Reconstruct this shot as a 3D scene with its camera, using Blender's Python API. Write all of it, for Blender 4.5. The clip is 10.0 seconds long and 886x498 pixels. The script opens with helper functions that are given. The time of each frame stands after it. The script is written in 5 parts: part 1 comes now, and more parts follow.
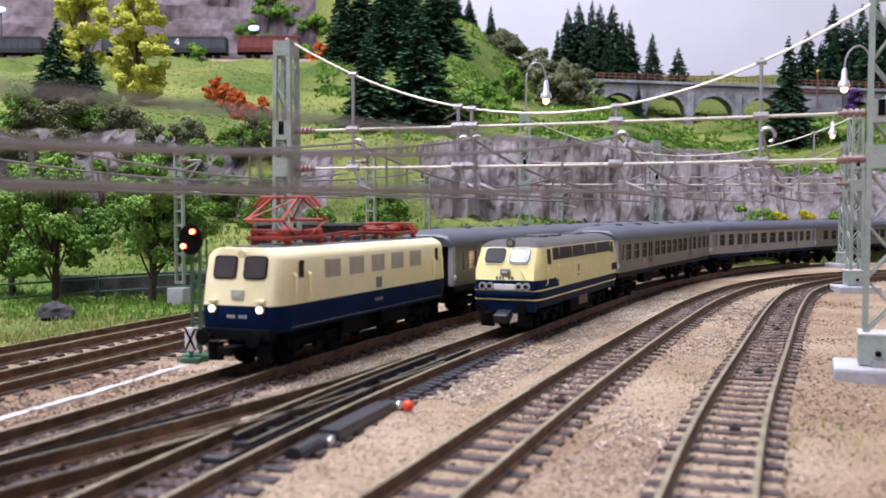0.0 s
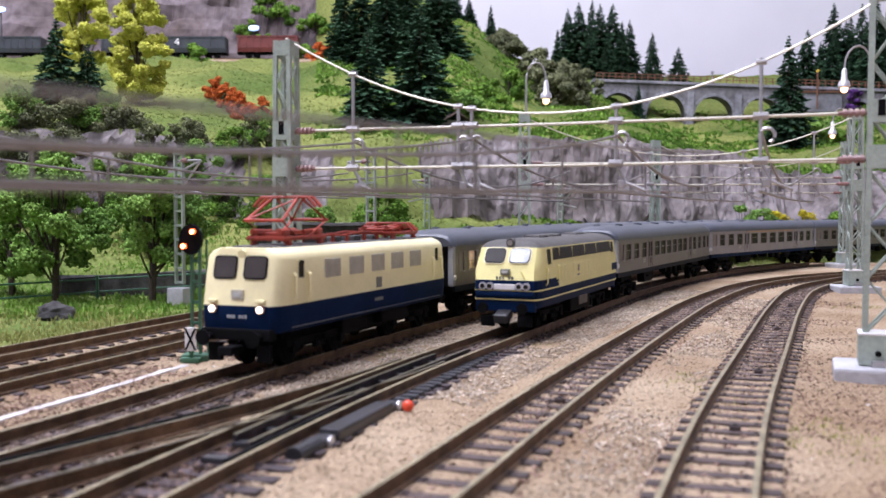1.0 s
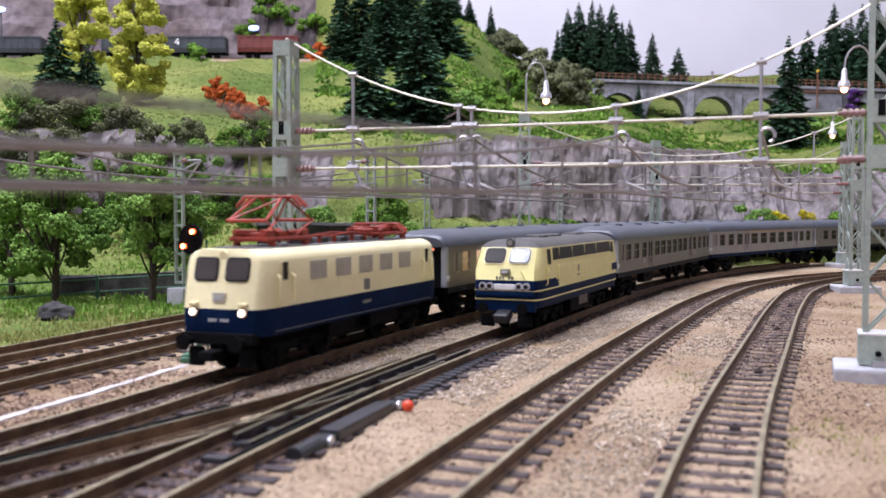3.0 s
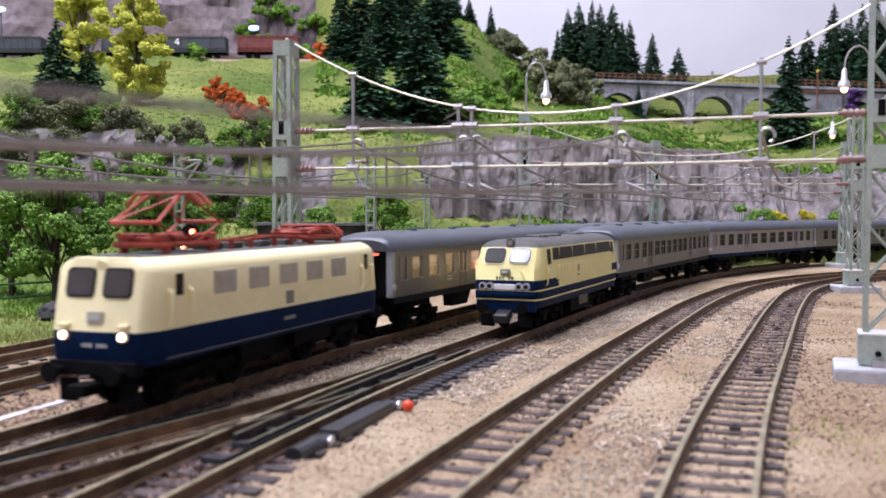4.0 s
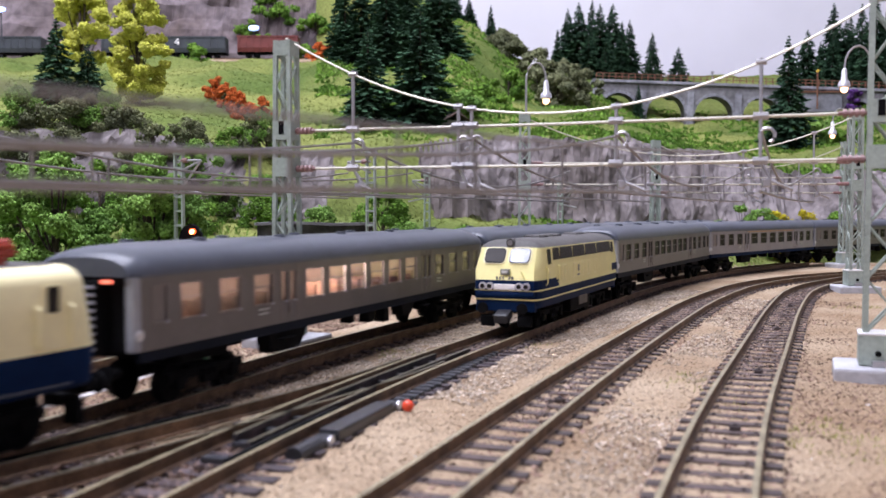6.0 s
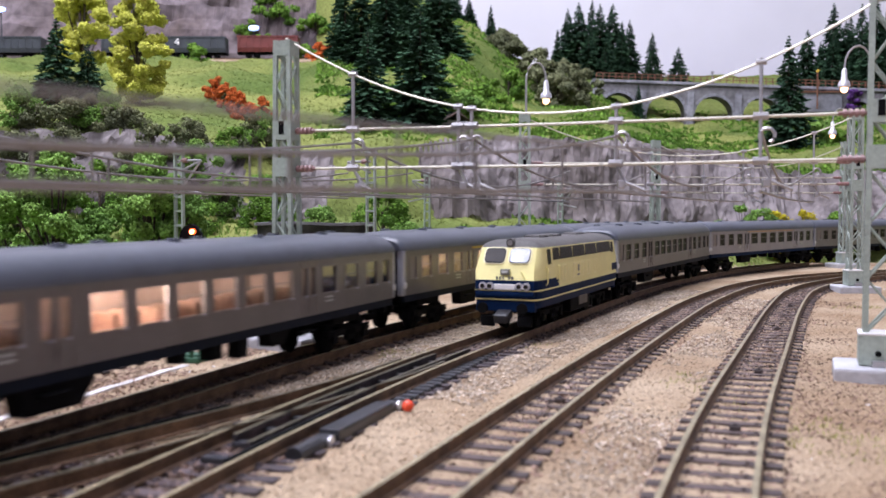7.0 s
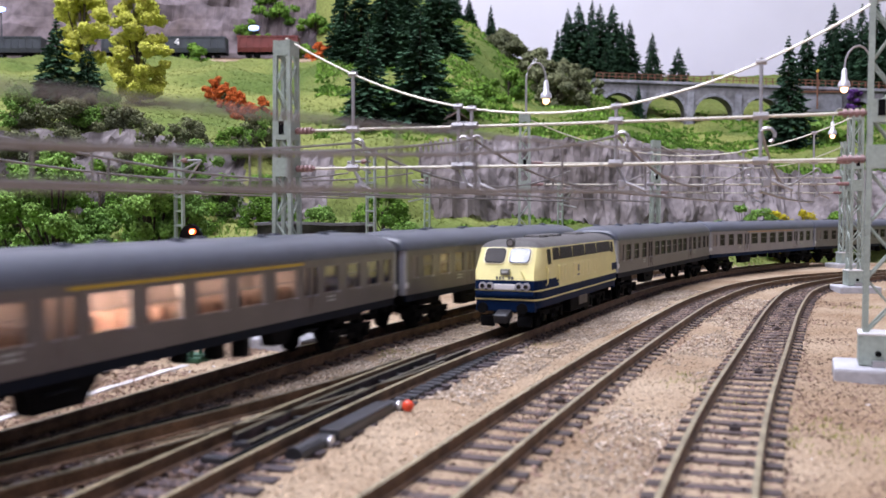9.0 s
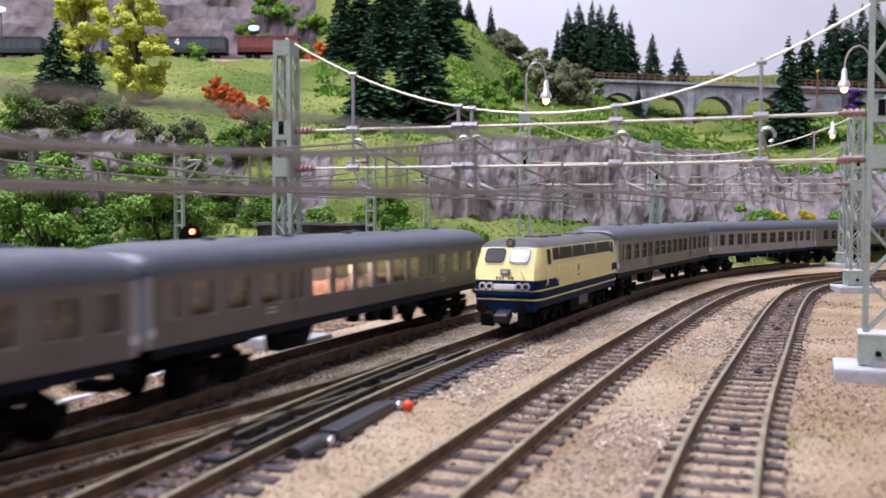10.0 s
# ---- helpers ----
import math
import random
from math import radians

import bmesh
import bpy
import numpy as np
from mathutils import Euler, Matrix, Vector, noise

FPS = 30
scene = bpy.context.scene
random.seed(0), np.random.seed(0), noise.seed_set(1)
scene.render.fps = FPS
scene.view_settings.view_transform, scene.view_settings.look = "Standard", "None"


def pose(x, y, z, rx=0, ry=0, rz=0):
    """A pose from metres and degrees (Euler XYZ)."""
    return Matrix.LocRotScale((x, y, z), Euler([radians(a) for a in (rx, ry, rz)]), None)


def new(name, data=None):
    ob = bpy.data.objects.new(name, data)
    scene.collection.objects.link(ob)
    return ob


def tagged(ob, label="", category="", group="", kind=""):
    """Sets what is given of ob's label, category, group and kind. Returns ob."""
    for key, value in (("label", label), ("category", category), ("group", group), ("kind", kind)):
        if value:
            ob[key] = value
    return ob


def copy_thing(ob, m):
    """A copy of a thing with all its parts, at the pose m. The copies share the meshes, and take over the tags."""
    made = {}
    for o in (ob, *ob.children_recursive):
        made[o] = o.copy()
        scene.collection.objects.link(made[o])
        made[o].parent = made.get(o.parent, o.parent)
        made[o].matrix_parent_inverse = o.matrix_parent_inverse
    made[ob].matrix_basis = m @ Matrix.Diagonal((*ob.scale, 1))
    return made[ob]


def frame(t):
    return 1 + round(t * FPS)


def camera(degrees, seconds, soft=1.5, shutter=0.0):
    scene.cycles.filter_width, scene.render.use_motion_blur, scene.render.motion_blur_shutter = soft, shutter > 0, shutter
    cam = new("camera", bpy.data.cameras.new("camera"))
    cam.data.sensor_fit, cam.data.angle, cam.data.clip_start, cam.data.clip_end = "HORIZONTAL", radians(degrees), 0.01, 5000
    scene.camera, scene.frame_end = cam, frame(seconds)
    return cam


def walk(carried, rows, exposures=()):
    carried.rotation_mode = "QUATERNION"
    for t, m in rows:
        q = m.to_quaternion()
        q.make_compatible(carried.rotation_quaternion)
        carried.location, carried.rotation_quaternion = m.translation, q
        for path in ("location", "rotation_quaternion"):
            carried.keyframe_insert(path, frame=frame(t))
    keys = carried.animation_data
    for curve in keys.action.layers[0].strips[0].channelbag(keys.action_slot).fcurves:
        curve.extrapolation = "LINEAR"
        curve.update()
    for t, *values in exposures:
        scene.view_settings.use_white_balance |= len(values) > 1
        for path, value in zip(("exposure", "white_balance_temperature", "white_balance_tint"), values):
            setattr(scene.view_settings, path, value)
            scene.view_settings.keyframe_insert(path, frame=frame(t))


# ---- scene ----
# An N scale (1:160) model railway. All plan numbers are millimetres, turned into metres by MM.
MM = 0.001
EYE_Z = 30.47
cam = camera(48.31, 10.0, soft=1.6, shutter=0.7)
cam.data.dof.use_dof = True
cam.data.dof.focus_distance = 0.38
cam.data.dof.aperture_fstop = 52.0
CAM_POSE = pose(0, 0, EYE_Z * MM, 90 - 2.139, 0, 0)
walk(cam, [(0.0, CAM_POSE), (10.0, CAM_POSE)], exposures=[(0.0, 0.0, 6350, 11), (10.0, 0.0, 6350, 11)])

# ---- light: room daylight tubes on the ceiling, a little bounced room light ----
world = bpy.data.worlds.new("room_air")
scene.world = world
world.use_nodes = True
world.node_tree.nodes["Background"].inputs[0].default_value = (0.93, 0.95, 1.0, 1)
world.node_tree.nodes["Background"].inputs[1].default_value = 0.06


def ceiling_lamp(x, y, sx, sy, watts, colour):
    data = bpy.data.lights.new("ceiling_tube", "AREA")
    data.shape, data.size, data.size_y, data.energy, data.color = "RECTANGLE", sx, sy, watts, colour
    ob = new("ceiling_tube", data)
    ob.location = (x, y, 1.44)
    tagged(ob, "bright tube lamp under the white ceiling", "lamp")
    return ob


ceiling_lamp(-0.55, -0.1, 1.3, 0.25, 32.0, (0.97, 0.96, 1.13))
ceiling_lamp(-0.22, 0.62, 1.3, 0.25, 29.0, (0.96, 0.96, 1.13))


# ---- materials ----
def mat(name, col, rough=0.6, metal=0.0, var=0.15, scale=400.0, bump=0.0, bump_scale=None, col2=None, emit=0.0, trans=0.0,
        fine=None, island=0.0, spec=0.5):
    """A node material: two-scale noise colour variation, bump, optional second colour."""
    m = bpy.data.materials.new(name)
    m.use_nodes = True
    nt = m.node_tree
    b = nt.nodes["Principled BSDF"]
    b.inputs["Roughness"].default_value = rough
    b.inputs["Metallic"].default_value = metal
    b.inputs["Specular IOR Level"].default_value = spec
    if trans:
        b.inputs["Transmission Weight"].default_value = trans
    tc = nt.nodes.new("ShaderNodeTexCoord")
    geo = nt.nodes.new("ShaderNodeNewGeometry")

    def noise_node(sc, detail):
        n = nt.nodes.new("ShaderNodeTexNoise")
        n.inputs["Scale"].default_value, n.inputs["Detail"].default_value = sc, detail
        nt.links.new(tc.outputs["Object"], n.inputs["Vector"])
        return n

    big = noise_node(scale, 3)
    small = noise_node(fine or scale * 6, 4)
    mix = nt.nodes.new("ShaderNodeMix")
    mix.data_type = "RGBA"
    second = col2 or tuple(c * (1 - 2 * var) for c in col)
    mix.inputs["A"].default_value = (*col, 1)
    mix.inputs["B"].default_value = (*second, 1)
    ramp = nt.nodes.new("ShaderNodeMapRange")
    ramp.inputs["From Min"].default_value, ramp.inputs["From Max"].default_value = 0.35, 0.65
    nt.links.new(big.outputs["Fac"], ramp.inputs["Value"])
    nt.links.new(ramp.outputs["Result"], mix.inputs["Factor"])
    hsv = nt.nodes.new("ShaderNodeHueSaturation")
    vr = nt.nodes.new("ShaderNodeMapRange")
    vr.inputs["From Min"].default_value, vr.inputs["From Max"].default_value = 0.3, 0.7
    vr.inputs["To Min"].default_value, vr.inputs["To Max"].default_value = 1 - var, 1 + var
    nt.links.new(small.outputs["Fac"], vr.inputs["Value"])
    last = vr.outputs["Result"]
    if island:
        ir = nt.nodes.new("ShaderNodeMapRange")
        ir.inputs["To Min"].default_value, ir.inputs["To Max"].default_value = 1 - island, 1 + island
        nt.links.new(geo.outputs["Random Per Island"], ir.inputs["Value"])
        mul = nt.nodes.new("ShaderNodeMath")
        mul.operation = "MULTIPLY"
        nt.links.new(last, mul.inputs[0])
        nt.links.new(ir.outputs["Result"], mul.inputs[1])
        last = mul.outputs[0]
    nt.links.new(last, hsv.inputs["Value"])
    nt.links.new(mix.outputs["Result"], hsv.inputs["Color"])
    nt.links.new(hsv.outputs["Color"], b.inputs["Base Color"])
    if emit:
        b.inputs["Emission Color"].default_value = (*col, 1)
        b.inputs["Emission Strength"].default_value = emit
    if bump:
        bn = nt.nodes.new("ShaderNodeBump")
        bn.inputs["Strength"].default_value = bump
        bn.inputs["Distance"].default_value = 0.0006
        src = noise_node(bump_scale or scale * 4, 5)
        nt.links.new(src.outputs["Fac"], bn.inputs["Height"])
        nt.links.new(bn.outputs["Normal"], b.inputs["Normal"])
    return m


def glow(name, col, strength):
    m = bpy.data.materials.new(name)
    m.use_nodes = True
    b = m.node_tree.nodes["Principled BSDF"]
    b.inputs["Base Color"].default_value = (*col, 1)
    b.inputs["Emission Color"].default_value = (*col, 1)
    b.inputs["Emission Strength"].default_value = strength
    return m


SAND = mat("sand", (0.405, 0.315, 0.215), 0.95, var=0.3, scale=20, col2=(0.26, 0.178, 0.108), fine=1500, bump=0.8, bump_scale=1500, spec=0.2)
# darker brown ballast colour for tracks 3 and 4
DARK_BED = mat("dark_brown_ballast", (0.19, 0.14, 0.105), 0.9, var=0.4, scale=40, col2=(0.10, 0.073, 0.058), fine=1500, bump=1.0, bump_scale=1500, spec=0.2)
BROWN_CHIP = mat("brown_ballast_chip", (0.30, 0.205, 0.155), 0.9, var=0.25, scale=30, col2=(0.15, 0.10, 0.08), island=0.6, spec=0.25)
GREY_CHIP = mat("grey_gravel_chip", (0.52, 0.445, 0.36), 0.85, var=0.2, scale=24, col2=(0.38, 0.31, 0.235), island=0.45, spec=0.4)
GLINT_CHIP = mat("painted_glint_chip", (0.86, 0.84, 0.82), 0.2, var=0.05)
DARK_CHIP = mat("dark_brown_ballast_chip", (0.14, 0.105, 0.09), 0.75, var=0.3, scale=40, col2=(0.22, 0.16, 0.135), island=0.7, spec=0.4)
STONE_CHIP = mat("ballast_chip", (0.47, 0.385, 0.285), 0.9, var=0.15, scale=20, col2=(0.34, 0.245, 0.16), island=0.4, spec=0.35)
GRASS_GROUND = mat("meadow_flock", (0.205, 0.225, 0.065), 0.95, var=0.32, scale=9, col2=(0.085, 0.125, 0.03), fine=520, bump=1.0, bump_scale=600, spec=0.1)
GRASS_TUFT = mat("grass_fibre", (0.235, 0.255, 0.075), 0.9, var=0.15, scale=9, col2=(0.11, 0.155, 0.04), island=0.2, spec=0.1)
FRESH_TUFT = mat("fresh_grass_fibre", (0.22, 0.36, 0.07), 0.9, var=0.2, scale=30, col2=(0.12, 0.24, 0.04), island=0.3, spec=0.1)
DRY_TUFT = mat("dry_grass_fibre", (0.38, 0.38, 0.14), 0.9, var=0.2, scale=40, col2=(0.33, 0.34, 0.12), island=0.3, spec=0.1)
ROCK = mat("rock_plaster", (0.225, 0.2, 0.2), 0.9, var=0.35, scale=16, col2=(0.10, 0.084, 0.076), fine=120, bump=1.0, bump_scale=170, spec=0.2)
CLIFF = mat("cliff_plaster", (0.20, 0.168, 0.178), 0.9, var=0.35, scale=11, col2=(0.105, 0.08, 0.072), fine=90, bump=1.0, bump_scale=90, spec=0.2)
RAIL_OLIVE = mat("oily_rail_head", (0.19, 0.17, 0.115), 0.35, 0.6, var=0.2, scale=200)
TURNOUT_BED = mat("glossy_turnout_plastic", (0.05, 0.052, 0.062), 0.32, var=0.3, scale=90)
RAIL_RUST = mat("rail_side", (0.19, 0.115, 0.066), 0.6, 0.3, var=0.25, scale=300)
RAIL_TOP = mat("rail_head", (0.42, 0.36, 0.225), 0.42, 0.6, var=0.2, scale=200)
SLEEPER = mat("sleeper_plastic", (0.022, 0.018, 0.019), 0.75, var=0.4, scale=50, col2=(0.062, 0.042, 0.037), island=0.4)
SLEEPER_DARK = mat("turnout_sleeper", (0.016, 0.017, 0.021), 0.6, var=0.3, scale=120, col2=(0.07, 0.052, 0.054), island=0.4, spec=0.25)
BLACK = mat("black_plastic", (0.006, 0.006, 0.007), 0.8, var=0.2, scale=300, spec=0.08)
MOTOR_BLACK = mat("motor_housing", (0.022, 0.023, 0.028), 0.42, var=0.2, scale=300)
CREAM = mat("cream_enamel", (0.90, 0.82, 0.48), 0.38, var=0.03, scale=150)
CREAM_B = mat("cream_yellow_enamel", (0.82, 0.75, 0.33), 0.38, var=0.03, scale=150)
NAVY = mat("ocean_blue_enamel", (0.006, 0.019, 0.062), 0.5, var=0.12, scale=150, spec=0.03)
LOCO_ROOF = mat("loco_roof_grey", (0.115, 0.11, 0.105), 0.6, var=0.12, scale=200, spec=0.25)
ROOF_GREY = mat("coach_roof_grey", (0.078, 0.088, 0.11), 0.36, var=0.08, scale=120)
SILVER = mat("brushed_steel_paint", (0.172, 0.157, 0.152), 0.36, 0.35, var=0.06, scale=140, fine=1500)
# silver with the far coach's pale lilac reflection put into the colour
SILVER_SHEEN = mat("silver_painted_sheen", (0.30, 0.285, 0.305), 0.38, 0.25, var=0.06, scale=140, fine=1500)
SILVER_END = mat("coach_end_grey", (0.36, 0.37, 0.41), 0.4, 0.3, var=0.06, scale=140)
FRAME_GREY = mat("window_frame_grey", (0.23, 0.20, 0.185), 0.4, 0.2, var=0.06, scale=140)
RIB_GREY = mat("gangway_rib_grey", (0.30, 0.29, 0.33), 0.6, var=0.1, scale=140)
END_RED = glow("end_lamp_red_glow", (1.0, 0.20, 0.12), 1.6)
YELLOW_LINE = mat("first_class_line", (0.62, 0.43, 0.04), 0.5, var=0.05)
ORANGE_LINE = mat("faded_first_class_line", (0.50, 0.30, 0.15), 0.5, var=0.05)
VENT = mat("vent_grey", (0.50, 0.47, 0.38), 0.55, var=0.08, scale=300)
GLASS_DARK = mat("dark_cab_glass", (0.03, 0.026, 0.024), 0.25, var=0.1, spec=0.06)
GLASS_GREY = mat("brown_grey_glass", (0.055, 0.046, 0.042), 0.2, var=0.15, scale=60)
# reflected room light put into the colour of one windscreen per cab
GLASS_GLARE = mat("painted_glare_glass", (0.30, 0.32, 0.36), 0.15, var=0.12, scale=500, spec=0.3)
RED = mat("red_pantograph", (0.36, 0.042, 0.018), 0.5, var=0.2, scale=250)
STEEL = mat("nickel_wire", (0.46, 0.45, 0.46), 0.33, 0.75, var=0.06, scale=200)
WIRE_BRIGHT = mat("bright_wire", (0.62, 0.59, 0.49), 0.45, 0.5, var=0.04, scale=200)
LAMP_SILVER = mat("lamp_silver", (0.72, 0.72, 0.76), 0.3, 0.5, var=0.05, scale=200)
WIRE_DARK = mat("dull_wire", (0.27, 0.25, 0.24), 0.5, 0.5, var=0.1, scale=200)
MAST = mat("mast_grey_green", (0.37, 0.43, 0.375), 0.5, 0.2, var=0.12, scale=200)
MAST_GREEN = mat("mast_green", (0.05, 0.15, 0.085), 0.5, 0.1, var=0.12, scale=200)
CONCRETE = mat("concrete_block", (0.45, 0.45, 0.47), 0.85, var=0.1, scale=120, bump=0.3, bump_scale=600)
PLASTER = mat("edging_plaster", (0.58, 0.55, 0.54), 0.9, var=0.12, scale=60, fine=500)
WHITE = mat("white_paint", (0.78, 0.77, 0.76), 0.6, var=0.04, scale=60)
WALL_WHITE = mat("painted_wall", (0.78, 0.765, 0.82), 0.9, var=0.02, scale=2.0, fine=14, spec=0.1)
INSULATOR = mat("brown_insulator", (0.30, 0.17, 0.16), 0.35, var=0.1, scale=300)
LENS_WHITE = glow("headlight_glow", (1.0, 0.86, 0.66), 3.5)
LENS_RED = glow("signal_red_glow", (1.0, 0.13, 0.03), 3.5)
SIGNAL_CORE = glow("signal_core_glow", (1.0, 0.62, 0.30), 10.0)
BULB = glow("street_bulb_glow", (1.0, 0.55, 0.30), 4.5)
LED_BLUE = glow("blue_white_led", (0.38, 0.50, 1.0), 2.6)
COACH_BULB = glow("coach_bulb_glow", (1.0, 0.80, 0.70), 600.0)
# glow of an added fill strip, no lamp of the coach
COACH_FILL = glow("coach_fill_glow", (1.0, 0.76, 0.66), 15.0)
SOLE = mat("sole_bar_dark", (0.010, 0.014, 0.024), 0.6, var=0.1, scale=120, spec=0.08)
INTERIOR = mat("coach_interior", (0.50, 0.41, 0.375), 0.8, var=0.1, scale=90)
# darker copy of the interior for unlit coaches, shade put into the colour
INTERIOR_SHADED = mat("shaded_coach_interior", (0.11, 0.075, 0.062), 0.8, var=0.15, scale=90)
SEAT_BROWN = mat("coach_seats", (0.30, 0.19, 0.145), 0.8, var=0.2, scale=90)
PANE = mat("window_pane", (0.86, 0.79, 0.72), 0.06, var=0.0, trans=1.0)
RED_OXIDE = mat("red_oxide_wagon", (0.17, 0.035, 0.028), 0.65, var=0.15, scale=90)
SLATE = mat("slate_wagon", (0.045, 0.052, 0.06), 0.65, var=0.15, scale=90)
LEAF_MID = mat("leaf_green", (0.215, 0.36, 0.08), 0.85, var=0.25, scale=30, col2=(0.10, 0.20, 0.04), island=0.35, spec=0.15)
LEAF_LIME = mat("leaf_yellow_green", (0.60, 0.60, 0.12), 0.85, var=0.15, scale=30, col2=(0.44, 0.47, 0.07), island=0.25, spec=0.15)
LEAF_FRESH = mat("leaf_fresh_green", (0.17, 0.30, 0.045), 0.85, var=0.25, scale=30, col2=(0.08, 0.17, 0.025), island=0.5, spec=0.15)
LEAF_OLIVE = mat("scrub_olive", (0.20, 0.215, 0.11), 0.9, var=0.3, scale=20, col2=(0.085, 0.095, 0.055), island=0.45, spec=0.1)
LEAF_ORANGE = mat("flower_orange", (0.52, 0.12, 0.03), 0.85, var=0.2, scale=60, col2=(0.42, 0.10, 0.02), island=0.4, spec=0.15)
LEAF_YELLOW = mat("blossom_yellow", (0.55, 0.47, 0.03), 0.85, var=0.2, scale=60, island=0.3, spec=0.15)
LEAF_PURPLE = mat("blossom_violet", (0.12, 0.05, 0.20), 0.85, var=0.2, scale=60, island=0.3, spec=0.15)
NEEDLE = mat("fir_needles", (0.042, 0.09, 0.045), 0.9, var=0.3, scale=40, col2=(0.022, 0.052, 0.03), island=0.5, spec=0.12)
BANK_STONE = mat("bank_stone", (0.085, 0.08, 0.078), 0.95, var=0.4, scale=60, col2=(0.03, 0.03, 0.03), fine=300, bump=1.0, bump_scale=250, spec=0.1)
BARK = mat("bark", (0.075, 0.055, 0.04), 0.9, var=0.3, scale=150)
VIADUCT_STONE = mat("viaduct_stone", (0.20, 0.195, 0.205), 0.9, var=0.25, scale=60, fine=260, col2=(0.13, 0.125, 0.13), bump=0.6, bump_scale=200)
VIADUCT_LIGHT = mat("viaduct_ashlar", (0.30, 0.30, 0.33), 0.9, var=0.2, scale=60, fine=260)
RUSTY_RAILING = mat("rusty_railing", (0.20, 0.09, 0.05), 0.7, var=0.2)
WOOD_ROOF = mat("hut_roof", (0.17, 0.12, 0.10), 0.8, var=0.2, scale=100)
RED_KNOB = mat("red_knob", (0.75, 0.07, 0.02), 0.4, var=0.05)
SIGN_FACE = mat("sign_white", (0.80, 0.80, 0.80), 0.5, var=0.03)
LETTER = mat("grey_lettering", (0.50, 0.52, 0.50), 0.5, var=0.03)
EMBLEM = mat("emblem_grey", (0.20, 0.20, 0.17), 0.5, var=0.05)


# ---- mesh helpers (millimetres) ----
def part(name, bm, material, parent=None, label="", smooth=False, at=None):
    """Links a bmesh as one mesh object, under parent if given."""
    bmesh.ops.scale(bm, vec=(MM, MM, MM), verts=bm.verts)
    bmesh.ops.recalc_face_normals(bm, faces=bm.faces)
    me = bpy.data.meshes.new(name)
    bm.to_mesh(me)
    bm.free()
    mats = material if isinstance(material, (list, tuple)) else [material]
    for m in mats:
        me.materials.append(m)
    if smooth:
        me.shade_smooth()
        me.set_sharp_from_angle(angle=radians(40))
    ob = new(name, me)
    if parent:
        ob.parent = parent
    if at is not None:
        ob.matrix_basis = at
    if label:
        tagged(ob, label)
    return ob


def soup(name, verts, faces, material, parent=None, label="", at=None):
    """One mesh object straight from vertex and face lists (millimetres)."""
    me = bpy.data.meshes.new(name)
    me.from_pydata((np.asarray(verts, float) * MM).tolist(), [], faces)
    me.materials.append(material)
    ob = new(name, me)
    if parent:
        ob.parent = parent
    if at is not None:
        ob.matrix_basis = at
    if label:
        tagged(ob, label)
    return ob


def thing(name, label, category, m=None, group="", kind=""):
    ob = tagged(new(name), label, category, group, kind)
    ob.empty_display_size = 0.005
    if m is not None:
        ob.matrix_basis = m
    return ob


def mm_pose(x, y, z, rz=0, rx=0, ry=0):
    return pose(x * MM, y * MM, z * MM, rx, ry, rz)


def box(bm, c, s, bevel=0.0, rot=None):
    m = Matrix.Translation(c) @ (rot or Matrix()) @ Matrix.Diagonal((*s, 1))
    r = bmesh.ops.create_cube(bm, size=1, matrix=m)
    if bevel:
        es = list({e for v in r["verts"] for e in v.link_edges})
        bmesh.ops.bevel(bm, geom=es, offset=bevel, segments=2, affect="EDGES", profile=0.6)
    return bm


def rod(bm, a, b, r, n=6, r2=None):
    a, b = Vector(a), Vector(b)
    d = b - a
    q = d.to_track_quat("Z", "Y").to_matrix().to_4x4()
    m = Matrix.Translation((a + b) / 2) @ q
    bmesh.ops.create_cone(bm, cap_ends=True, segments=n, radius1=r, radius2=r if r2 is None else r2, depth=d.length, matrix=m)
    return bm


def tube(bm, pts, r, n=6):
    """A round wire along points."""
    rings = []
    pts = [Vector(p) for p in pts]
    for i, p in enumerate(pts):
        d = (pts[min(i + 1, len(pts) - 1)] - pts[max(i - 1, 0)]).normalized()
        u = d.cross(Vector((0, 0, 1)) if abs(d.z) < 0.95 else Vector((1, 0, 0))).normalized()
        w = d.cross(u)
        rings.append([bm.verts.new(p + (u * math.cos(k * math.tau / n) + w * math.sin(k * math.tau / n)) * r) for k in range(n)])
    for a, b in zip(rings, rings[1:]):
        for k in range(n):
            bm.faces.new((a[k], a[(k + 1) % n], b[(k + 1) % n], b[k]))
    bm.faces.new(rings[0][::-1])
    bm.faces.new(rings[-1])
    return bm


def loft(bm, sections, closed=True, caps=True):
    rings = [[bm.verts.new(p) for p in s] for s in sections]
    n = len(rings[0])
    for a, b in zip(rings, rings[1:]):
        for k in range(n if closed else n - 1):
            bm.faces.new((a[k], a[(k + 1) % n], b[(k + 1) % n], b[k]))
    if caps:
        bm.faces.new(rings[0][::-1])
        bm.faces.new(rings[-1])
    return bm


def bm_box(c, s, bevel=0.0, rot=None):
    return box(bmesh.new(), c, s, bevel, rot)


def bm_rod(a, b, r, n=8, r2=None):
    return rod(bmesh.new(), a, b, r, n, r2)


